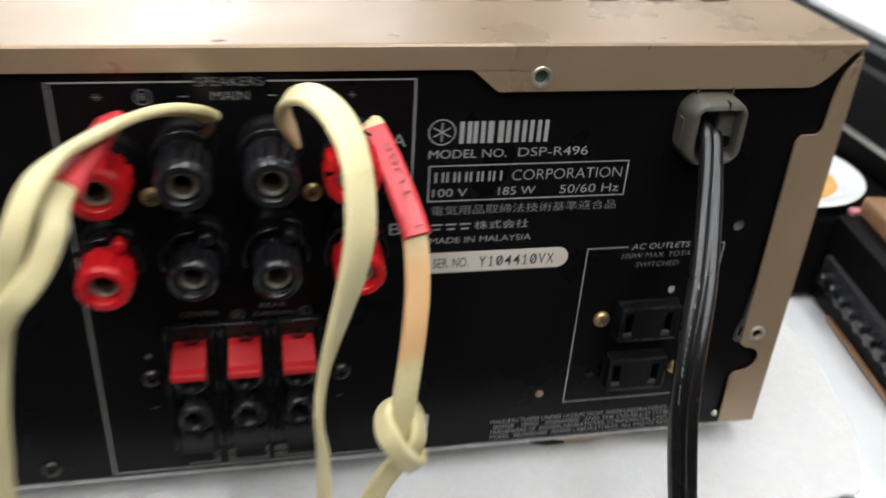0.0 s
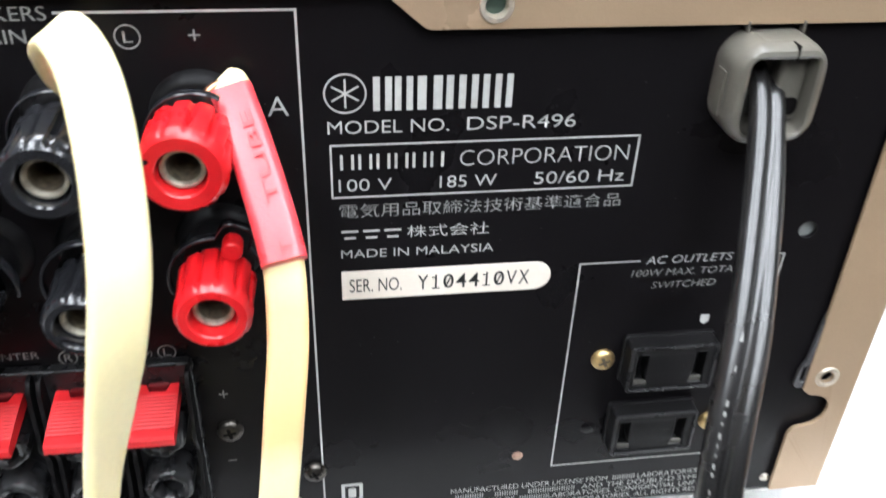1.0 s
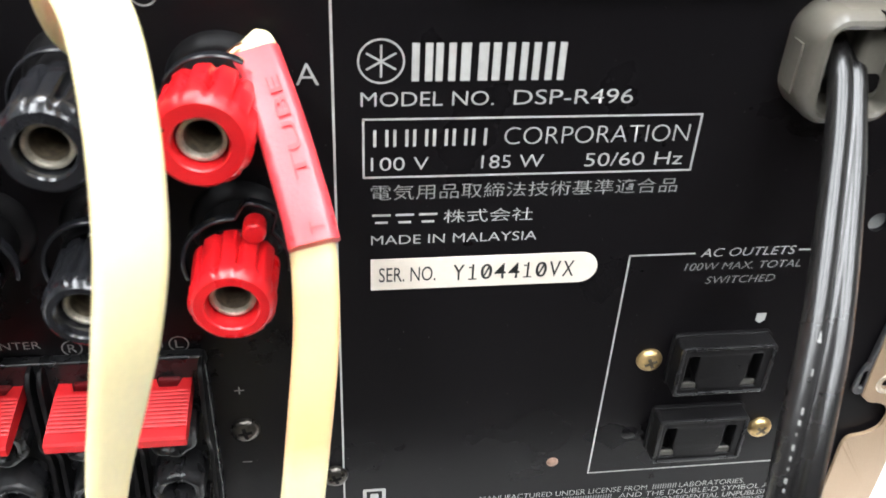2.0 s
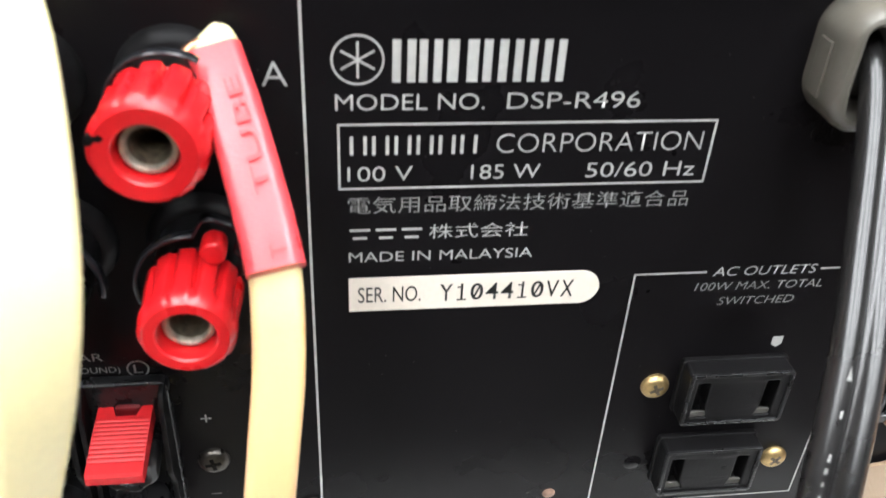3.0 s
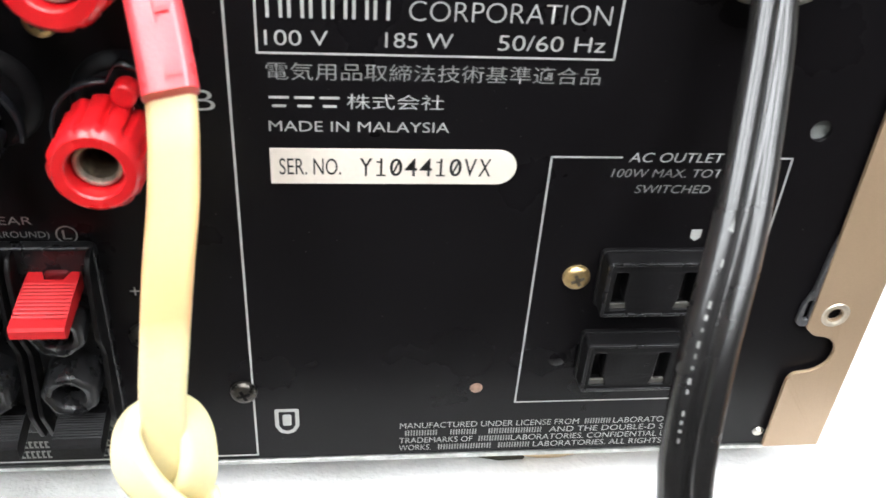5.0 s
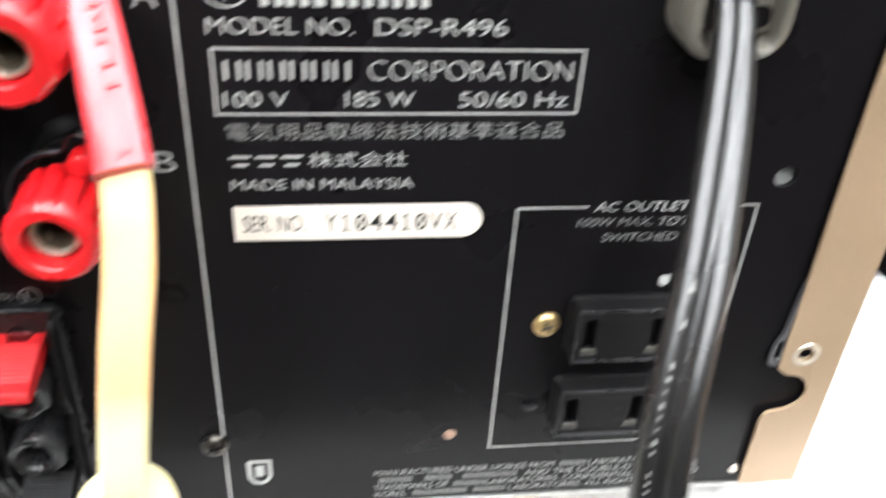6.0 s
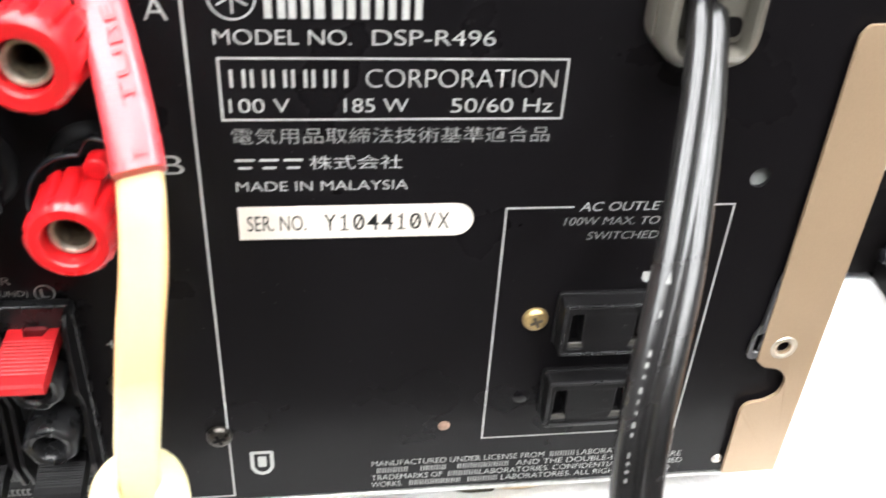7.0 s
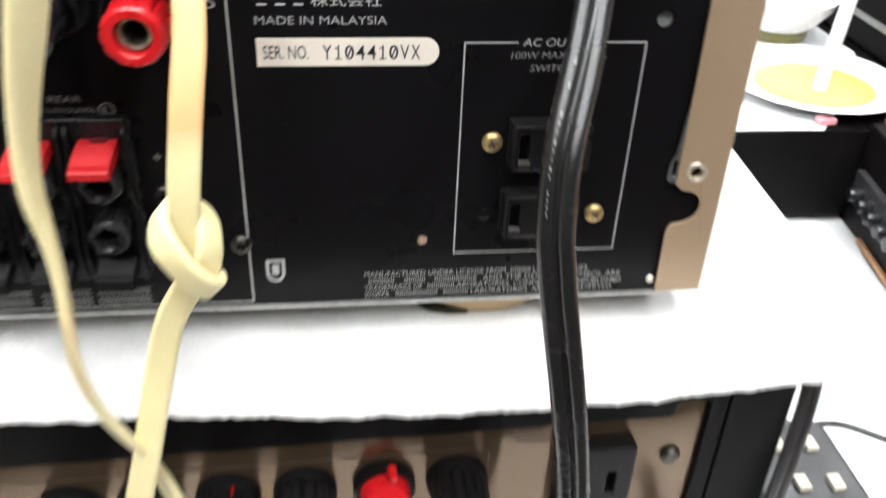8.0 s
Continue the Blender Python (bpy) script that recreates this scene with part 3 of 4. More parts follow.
# ---------------------------------------------------------------- screws
def screw(x, z, r, mat, word, depth=1.6, turn=0.4, parent=None):
    """A pan head; the shade of its cross recess is a flat dark cross."""
    prof = [(r, 0), (r, -depth * 0.3), (r * 0.95, -depth * 0.52), (r * 0.84, -depth * 0.74), (r * 0.66, -depth * 0.92), (r * 0.4, -depth), (0, -depth * 1.02)]
    s = part("screw", lathe(x, z, prof, 28), mat, parent or amp, word)
    a = r * 0.5
    cross = bmesh.new()
    for k in range(2):
        t = turn + k * math.pi / 2
        c, q = math.cos(t), math.sin(t)
        w = r * 0.13
        quad = [(-a, -w), (a, -w), (a, w), (-a, w)]
        cross = plate([[(x + u * c - v * q, z + u * q + v * c) for u, v in quad]], -depth - 0.03, -depth + 0.3, 0, cross)
    # Nothing is cut: the cross carries the recess's shade, as tarnish on brass.
    part("dark_recess_cross", cross, DARK_BRASS if mat is BRASS else BLACK_CASE, s)
    return s


screw(58.2, 59.8, 2.7, BRASS, "yellow passivated cross-head screw")
screw(87.6, 38.1, 2.7, BRASS, "yellow passivated cross-head screw", turn=0.9)
screw(-24.0, 46.8, 2.9, DARK_STEEL, "black cross-head screw", turn=0.2)
screw(-79.0, 49.4, 2.9, DARK_STEEL, "black cross-head screw")
screw(-6.4, 31.5, 2.7, DARK_STEEL, "black cross-head screw")
screw(-111.4, 17.3, 2.9, DARK_STEEL, "black cross-head screw")
screw(-31.5, 108.6, 2.7, BRASS, "yellow passivated cross-head screw")
screw(-73.0, 108.8, 2.7, BRASS, "yellow passivated cross-head screw")
part("dimple", lathe(57.6, 38.5, [(0, -0.25), (1.6, -0.2), (1.9, 0)], 20), BLACK_PAINT, amp)


# ---------------------------------------------------------------- push terminals
def push_terminals():
    body = part("push_terminal_block", plate([rounded(-74.4, -29.5, 23.5, 68.6, 1.5)], -2.5, 0, 0.5), TERMINAL, amp, "glossy black push terminal block with red levers")
    for cx in (-67.0, -51.9, -36.8):
        for side in (-1, 1):
            wall = [(0.0, 23.8), (-4.5, 24.5), (-7.6, 33), (-5.4, 47), (-7.6, 52), (-6.2, 66), (-4.6, 68.2), (0.0, 68.4)]
            fresh = plate([round_corners([(-y, z) for y, z in wall], 0.8)], -0.45, 0.45, 0.15)
            for v in fresh.verts:
                v.co = Vector((cx + side * 6.55 + v.co.y, -v.co.x, v.co.z))
            part("side_wall", fresh, MATT_BLACK, body)
        shelf("red_lever", cx, 63.6, -1.0, 61.8, -15.8, RED_LEVER, body, notch=(-2.2, 2.9))
        part("lever_hub", box(cx - 1.8, cx + 2.6, -3.4, -1.2, 57, 64.0, 0.7), RED_DEEP, body)
        shelf("black_lever", cx, 31.4, -2.0, 29.4, -11.5, MATT_BLACK, body, 3.6)
        for z, y, tip in ((55.4, -9.5, 0.12), (40.6, -9.6, 0.1)):
            cup = lathe(cx, z, [(5.2, -2.4), (5.0, y + 0.9), (4.5, y + 0.2), (4.0, y), (3.2, y + 0.3), (2.7, y + 1.2), (2.4, -2.6), (0, -2.6)], 32, wobble=lambda a, k: 0.22 * math.cos(7 * a) if 1 <= k <= 3 else 0.0)
            part("wire_hole", lean(cup, 0, tip), TERMINAL, body)


def shelf(name, cx, z0, y0, z1, y1, mat, parent, lip=2.4, notch=None):
    """A push lever that stands out like a shelf, with fine ridges across its upper side and a notch at its root."""
    w, n = 4.5, 110
    bm = bmesh.new()

    def outline(start):
        line = []
        for i in range(n + 1):
            t = max(start, i / n)
            h = 0.0
            if 0.30 < t < 0.88:
                h = -0.16 * (0.5 - 0.5 * math.cos((t - 0.30) / 0.58 * 10 * 2 * math.pi)) ** 2
            line.append((y0 + (y1 - y0) * t, z0 + (z1 - z0) * t + h + 0.5 * math.sin(t * math.pi)))
        k = y0 + (y1 - y0) * start
        return line + [(y1 - 0.35, z1 - 0.5), (y1 - 0.3, z1 - lip + 0.3), (y1 + 0.2, z1 - lip), (y1 + 1.5, z1 - lip), (k, z0 - 3.2)]
    cuts = [(-w, w, 0.0, 0.0)]
    if notch:
        p, q = notch
        cuts = [(-w, p, 0.08, 0.08), (p, p + 0.9, 0.08, 0.25), (p + 0.9, q - 0.9, 0.25, 0.25), (q - 0.9, q, 0.25, 0.08), (q, w, 0.08, 0.08)]
    for x0, x1, s0, s1 in cuts:
        a = [bm.verts.new((cx + x0, y, z)) for y, z in outline(s0)]
        b = [bm.verts.new((cx + x1, y, z)) for y, z in outline(s1)]
        for i in range(len(a)):
            j = (i + 1) % len(a)
            bm.faces.new((a[i], a[j], b[j], b[i]))
        if x0 == -w:
            bm.faces.new(a[::-1])
        if x1 == w:
            bm.faces.new(b)
    bmesh.ops.remove_doubles(bm, verts=bm.verts, dist=0.001)
    return part(name, bm, mat, parent, angle=28)


push_terminals()


# ---------------------------------------------------------------- mains outlets
def outlet(x0, x1, z0, z1):
    cx = (x0 + x1) / 2
    slots = [round_corners([(cx - 8.2, z0 + 1.5), (cx - 4.9, z0 + 1.5), (cx - 5.7, z0 + 4.5), (cx - 5.7, z1 - 2.4), (cx - 8.2, z1 - 2.4)], 0.4),
             round_corners([(cx + 4.4, z0 + 1.5), (cx + 7.6, z0 + 1.5), (cx + 7.6, z1 - 2.4), (cx + 5.1, z1 - 2.4), (cx + 5.1, z0 + 4.0)], 0.4)]
    o = part("outlet", plate([rounded(x0, x1, z0, z1, 0.8)] + slots, -4.7, -1.0, 0.3), MATT_BLACK, amp, "black two-pin mains outlet")
    part("rim", plate([rounded(x0, x1, z0, z1, 0.8), rounded(x0 + 0.7, x1 - 0.7, z0 + 0.7, z1 - 0.7, 0.4)], -5.1, -4.5, 0.14), TERMINAL, o)
    part("base", plate([rounded(x0 - 0.4, x1 + 0.4, z0 - 0.3, z1 + 0.3, 1)], -1.2, 0, 0.2), MATT_BLACK, o)
    part("moulded_mark", plate([rounded(cx + 2.6, cx + 3.6, z0 + 6.4, z0 + 7.3, 0.2), rounded(cx + 2.9, cx + 3.3, z0 + 6.7, z0 + 7.0, 0.1)], -4.8, -4.6), MATT_BLACK, o)
    for sx in (cx - 6.6, cx + 6.0):
        part("contact", box(sx - 1.9, sx + 1.9, -4.2, -3.5, z0 + 1.2, z0 + 2.7, 0.25), PLATE_GREY, o, "dull grey contact plate")


outlet(62.6, 82.6, 53.6, 66.2)
outlet(61.8, 81.6, 33.8, 46.2)


# ---------------------------------------------------------------- strain relief and mains cord
def strain_relief():
    def shape(g, dx=0.0, dz=0.0):
        pts = [(69.6 - g, 120.5 - g, 4), (72.5, 116.6 - g, 3.5), (83.6, 116.6 - g, 3.5), (86.7 + g, 120.5, 4), (86.7 + g, 132.0, 4), (84.0, 135.4 + g, 4), (72.8, 135.4 + g, 4), (69.6 - g, 132.0, 4)]
        return [(x + dx, z + dz) for x, z in round_corners(pts, 4, 5)]
    bm = bmesh.new()
    layers = [(0.0, 0.0), (0.0, -6.5), (-0.25, -8.2), (-0.9, -9.2), (-1.7, -9.5), (-2.3, -9.2), (-2.6, -8.3), (-3.2, -3.0)]
    rings = [[bm.verts.new((x, y, z)) for x, z in shape(g)] for g, y in layers]
    n = len(rings[0])
    for a, b in zip(rings, rings[1:]):
        for i in range(n):
            j = (i + 1) % n
            bm.faces.new((a[i], a[j], b[j], b[i]))
    bm.faces.new(rings[-1])
    r = part("strain_relief", bm, GREY_NYLON, amp, "grey nylon cord strain relief bushing")
    part("inner_wedge", plate([round_corners([(79.0, 119.4), (84.2, 120.4), (84.2, 132.4), (79.0, 132.8)], 1.2)], -6.6, -2.8, 0.9), GREY_NYLON, r)
    # Slit and pit are not cut: thin black pieces paint their shade.
    part("slit_shade", box(79.7, 79.95, -9.6, -7, 132.8, 135.5), BLACK_CASE, r)
    part("pit_shade", plate([rounded(79.4, 83.6, 121.4, 124.8, 1.2)], -6.72, -6.4), BLACK_CASE, r)
    for x in (73.6, 84.0):
        part("tab", box(x - 0.2, x + 0.2, -2.2, -0.3, 134.8, 137.2, 0.1), GREY_NYLON, r)
    part("side_mark", box(69.2, 69.6, -5.6, -2.4, 121, 129.5, 0.15), GREY_NYLON, r)
    return r


strain_relief()
CORD_PATH = [(78.2, 2, 128.5), (77.6, -5, 126.5), (76.6, -11, 120.5), (73.9, -20.5, 110), (68.5, -35, 95), (63.6, -45.5, 80), (62.6, -50.0, 66), (63.6, -51.5, 56), (65.6, -53, 43), (69.2, -55, 22), (72.8, -55.5, 0), (75, -55, -20), (76, -50, -55), (70, -45, -100), (62, -60, -138), (40, -98, -142.9)]


def mains_cord():
    path = []
    for i, p in enumerate(CORD_PATH):
        f = (0.4, -0.8, 0.4) if i < 3 else (0.15, -0.95, 0.3) if i < 4 else (-0.1, -0.95, 0.25) if i < 5 else (-0.3, -0.9, 0.25) if i < 9 else (-0.15, -0.95, 0.1)
        path.append((*p, *f))
    cord = part("mains_cord", sweep(path, section_twin(2.02, 2.08), 10), CORD, amp, "glossy black twin mains cord", angle=60)
    # faint white marks printed along one core
    pos, tan, side, face = frames_along(path, 10)
    marks = bmesh.new()
    for k in range(43, 59):
        if k in (44, 45, 54):
            continue
        a, b = pos[k], pos[k + 1]
        w = 0.13 + 0.12 * (k * 37 % 5) / 5
        up = face[k] * 2.06
        c = a + (b - a) * (0.3 + 0.25 * (k * 23 % 3) / 2)
        s0, s1 = side[k] * (1.9 - w), side[k] * (1.9 + w)
        vs = [marks.verts.new(q) for q in (a + up + s0, a + up + s1, c + up + s1, c + up + s0)]
        marks.faces.new(vs)
    k = 40
    tip = [pos[k] + face[k] * 2.06 + side[k] * 1.9, pos[k + 1] + face[k + 1] * 2.06 + side[k + 1] * 1.5, pos[k + 1] + face[k + 1] * 2.06 + side[k + 1] * 2.3]
    marks.faces.new([marks.verts.new(q) for q in tip])
    tagged(part("cord_print", marks, DULL_INK, cord, "small white marks along the cord", smooth=False), kind="stuff")


mains_cord()


# ---------------------------------------------------------------- print on the back panel
def print_lines():
    w = 0.42
    bm = bar(-93.9, -59.8, 139.7, 139.7 + w)
    bm = bar(-42.2, -4.4, 139.7, 139.7 + w, bm=bm)
    bm = bar(-93.9, -93.9 + w, 12.6, 139.7, bm=bm)
    bm = bar(-4.8, -4.4, 12.6, 139.7, bm=bm)
    bm = bar(-93.9, -4.4, 12.6, 12.6 + w, bm=bm)
    part("printed_border", bm, INK, amp, "thin white border of the speaker section", smooth=False)
    bm = bar(0, 58, 114.75, 115.1)
    bm = bar(0, 58, 103.95, 104.3, bm=bm)
    bm = bar(0, 0.35, 104, 115, bm=bm)
    bm = bar(57.65, 58, 104, 115, bm=bm)
    part("printed_border", bm, INK, amp, "thin white border of the rating box", smooth=False)
    bm = bar(49.7, 62.7, 85.75, 86.1)
    bm = bar(83.6, 94.5, 85.75, 86.1, bm=bm)
    bm = bar(49.7, 50.05, 26.5, 86.1, bm=bm)
    bm = bar(94.2, 94.55, 26.5, 86.1, bm=bm)
    bm = bar(49.7, 94.55, 26.4, 26.75, bm=bm)
    part("printed_border", bm, INK, amp, "thin white border of the outlet section", smooth=False)


print_lines()


def line_of_print(x0, x1, z0, z1, words, mat=INK, slant=0.0, bold=-0.008):
    part("printed_text", words_on(x0, x1, z0, z1, words, slant=slant, bold=bold), mat, amp, "printed words " + words.lower() if len(words) > 3 else "", smooth=False)


line_of_print(-0.2, 21.5, 117.2, 119.7, "MODEL NO.")
line_of_print(24.8, 45.0, 117.2, 119.8, "DSP-R496")
line_of_print(23.8, 56.2, 109.9, 113.1, "CORPORATION", bold=-0.018)
line_of_print(1.4, 11.2, 105.4, 107.9, "100 V")
line_of_print(20.2, 31.0, 105.4, 107.9, "185 W")
line_of_print(38.3, 56.0, 105.3, 107.9, "50/60 Hz")
line_of_print(1.4, 56.1, 99.6, 102.6, "電気用品取締法技術基準適合品", DULL_INK)
line_of_print(14.2, 30.2, 94.6, 97.3, "株式会社")
line_of_print(1.4, 31.4, 90.4, 92.3, "MADE IN MALAYSIA")
line_of_print(63.9, 82.6, 85.0, 86.9, "AC OUTLETS", slant=0.2)
line_of_print(61.2, 84.9, 81.9, 83.6, "100W MAX. TOTAL", DULL_INK, slant=0.2)
line_of_print(66.1, 80.2, 78.6, 80.3, "SWITCHED", DULL_INK, slant=0.2)
line_of_print(-10.3, -6.7, 121.1, 124.7, "A", MID_INK)
line_of_print(-10.4, -7.0, 94.0, 97.6, "B", MID_INK)
line_of_print(-59.4, -43.2, 138.7, 141.0, "SPEAKERS", DULL_INK)
line_of_print(-55.8, -46.9, 135.0, 137.3, "MAIN", DULL_INK)
line_of_print(-69.2, -58.6, 70.2, 71.9, "CENTER", DULL_INK)
line_of_print(-47.0, -39.6, 71.9, 73.5, "REAR", DULL_INK)
line_of_print(-49.0, -37.2, 68.8, 70.5, "(SURROUND)", DULL_INK)


def small_marks():
    for x, z, c in ((-34.3, 69.8, "L"), (-53.3, 69.9, "R"), (-31.5, 135.8, "L"), (-72.1, 136.1, "R")):
        bm = ring_print(x, z, 1.85 if z < 100 else 2.1, 0.26)
        bm = words_on(x - 0.7, x + 0.8, z - 0.95, z + 0.95, c, bm=bm)
        part("channel_mark", bm, DULL_INK, amp, smooth=False)
    for x, z, plus in ((-21.0, 135.9, 1), (-82.8, 136.2, 1), (-41.0, 136.1, 0), (-62.5, 136.1, 0), (-24.4, 57.3, 1), (-24.4, 37.3, 0), (-79.2, 57.3, 1), (-79.2, 38.0, 0)):
        bm = bar(x - 0.95, x + 0.95, z - 0.14, z + 0.14)
        if plus:
            bm = bar(x - 0.14, x + 0.14, z - 0.95, z + 0.95, y=-0.14, bm=bm)
        part("polarity_mark", bm, DULL_INK, amp, smooth=False)
    bm = plate([[(79.0, 70.6), (81.0, 70.6), (81.0, 68.8), (80.0, 68.0), (79.0, 68.8)]], -0.12, -0.1)
    part("printed_mark", bm, INK, amp, "small white arrow mark", smooth=False)
    shield = [(-0.6, 26.2), (4.4, 26.2), (4.4, 21.2), (3.4, 19.4), (1.9, 18.9), (0.4, 19.4), (-0.6, 21.2)]
    inner = [(0.2, 25.4), (3.6, 25.4), (3.6, 21.4), (2.9, 20.2), (1.9, 19.8), (0.9, 20.2), (0.2, 21.4)]
    bm = plate([round_corners(shield, 0.5), round_corners(inner, 0.3)], -0.12, -0.1)
    bm = plate([rounded(1.0, 2.8, 21.4, 24.6, 0.4)], -0.12, -0.1, 0, bm)
    part("printed_mark", bm, INK, amp, "small white shield-shaped mark", smooth=False)


small_marks()


def plain_marks():
    """Maker's marks as plain shapes: a ring with spokes, and blocks in place of letters."""
    bm = ring_print(3.05, 124.9, 3.75, 0.3, n=48)
    for k in range(3):
        a = radians(90 + 60 * k)
        c, s = math.cos(a), math.sin(a)
        pts = [(3.05 + u * c - v * s, 124.9 + u * s + v * c) for u, v in ((-2.7, -0.16), (2.7, -0.16), (2.7, 0.16), (-2.7, 0.16))]
        bm = plate([pts], -0.12 - 0.01 * k, -0.1 - 0.01 * k, 0, bm)
    part("maker_emblem", bm, INK, amp, "white ring emblem with spokes", smooth=False)
    for x0, x1 in ((7.9, 11.2), (11.7, 14.9), (15.7, 20.1), (20.8, 24.3), (25.3, 28.5), (29.5, 32.7)):
        w = (x1 - x0) * 0.36
        bm = bar(x0, x0 + w, 121.5, 127.9)
        bm = bar(x1 - w, x1, 121.5, 127.9, bm=bm)
        part("maker_block", bm, INK, amp, "plain white block", smooth=False)
    for k in range(6):
        x0 = 1.8 + 3.3 * k
        bm = bar(x0, x0 + 0.5, 109.9, 113.0)
        bm = bar(x0 + 2.0, x0 + 2.5, 109.9, 113.0, bm=bm)
        part("maker_block", bm, INK, amp, "plain thin white block", smooth=False)
    for k in range(3):
        x0 = 1.6 + 4.1 * k
        bm = bar(x0, x0 + 3.2, 96.3, 96.75)
        bm = bar(x0 + 0.5, x0 + 2.7, 94.8, 95.25, bm=bm)
        part("maker_block", bm, INK, amp, "plain white mark", smooth=False)


plain_marks()


def licence_lines():
    for row, words, x0, x1 in ((0, "MANUFACTURED UNDER LICENSE FROM", 25.6, 64.8), (0, "LABORATORIES.", 72.6, 88.6), (1, "AND THE DOUBLE-D SYMBOL ARE", 58.5, 98.0),
                               (2, "TRADEMARKS OF", 25.6, 41.6), (2, "LABORATORIES. CONFIDENTIAL UNPUBLISHED", 50.2, 98.6), (3, "WORKS.", 25.6, 32.6), (3, "LABORATORIES. ALL RIGHTS RESERVED", 55.4, 96.0)):
        z = 19.5 - 2.25 * row
        part("licence_text", words_on(x0, x1, z, z + 1.65, words, bold=-0.008), MID_INK, amp, "fine printed licence words", smooth=False)
    for row, x, end in ((0, 66.2, 71.6), (1, 26.8, 33.4), (1, 36.6, 42.0), (1, 45.0, 56.4), (2, 43.0, 49.2), (3, 34.2, 46.0), (3, 47.6, 54.2)):
        z0 = 19.5 - 2.25 * row
        z1 = z0 + 1.65
        bm = bmesh.new()
        while x < end:
            bm = bar(x, x + 0.3, z0, z1, bm=bm)
            bm = bar(x + 0.6, x + 0.86, z0, z1, bm=bm)
            x += 1.2
        tagged(part("licence_line", bm, DULL_INK, amp, "row of fine unreadable print", smooth=False), kind="stuff")
    for x0, x1, z0, z1 in ((-44.8, -32, 13.8, 16), (-44.8, -32, 16.8, 18.8), (-59, -47, 13.8, 16), (-59, -47, 16.8, 18.8), (-71, -62, 14, 16.2), (-71, -62, 17, 18.8)):
        bm, x = bmesh.new(), x0
        while x < x1:
            bm = bar(x, x + 0.4, z0, z1, bm=bm)
            bm = bar(x + 0.42, x + 0.8, z0, z0 + 0.5, bm=bm)
            bm = bar(x + 0.42, x + 0.8, z1 - 0.5, z1, bm=bm)
            x += 1.05
        tagged(part("small_print", bm, DULL_INK, amp, "fine unreadable print under the terminals", smooth=False), kind="stuff")


licence_lines()


def serial_label():
    pts = [(1.3, 80.4), (40.4, 80.4)] + [(40.4 + 3.4 * math.sin(radians(a)), 83.8 - 3.4 * math.cos(radians(a))) for a in range(10, 171, 10)] + [(40.4, 87.2), (1.3, 87.2)]
    s = part("serial_label", plate([pts], -0.22, -0.02), STICKER, amp, "off-white paper serial number label", smooth=False)
    part("label_text", words_on(2.8, 13.2, 82.2, 85.4, "SER. NO.", y=-0.3), BLACK_INK, s, smooth=False)
    for k, c in enumerate("Y104410VX"):
        x = 16.4 + 2.59 * k
        if c == "1":
            bm = bar(x + 0.92, x + 1.3, 82.0, 85.5, y=-0.3)
            bm = bar(x + 0.3, x + 0.9, 84.65, 84.95, y=-0.3, bm=bm)
            bm = bar(x + 0.3, x + 0.9, 82.0, 82.3, y=-0.3, bm=bm)
            bm = bar(x + 1.32, x + 1.9, 82.0, 82.3, y=-0.3, bm=bm)
        else:
            bm = words_on(x, x + 2.15, 82.0, 85.5, c, y=-0.3, bold=0.005)
        if c == "0":
            bm = plate([[(x + 0.45, 82.7), (x + 0.75, 82.5), (x + 1.7, 84.8), (x + 1.4, 85.0)]], -0.315, -0.31, 0, bm)
        part("label_text", bm, BLACK_INK, s, smooth=False)


serial_label()


def dust():
    """Small specks of dust on the black panel."""
    rng = random.Random(21)
    bm = bmesh.new()
    for k in range(150):
        x, z, r = rng.uniform(-100, 106), rng.uniform(14, 134), rng.uniform(0.04, 0.10)
        a0 = rng.uniform(0, 6)
        bm.faces.new([bm.verts.new((x + r * rng.uniform(0.6, 1.3) * math.cos(a0 + i * 1.257), -0.08, z + r * rng.uniform(0.6, 1.3) * math.sin(a0 + i * 1.257))) for i in range(5)])
    tagged(part("dust", bm, DUST, amp, "fine specks of dust", smooth=False), kind="stuff")


dust()


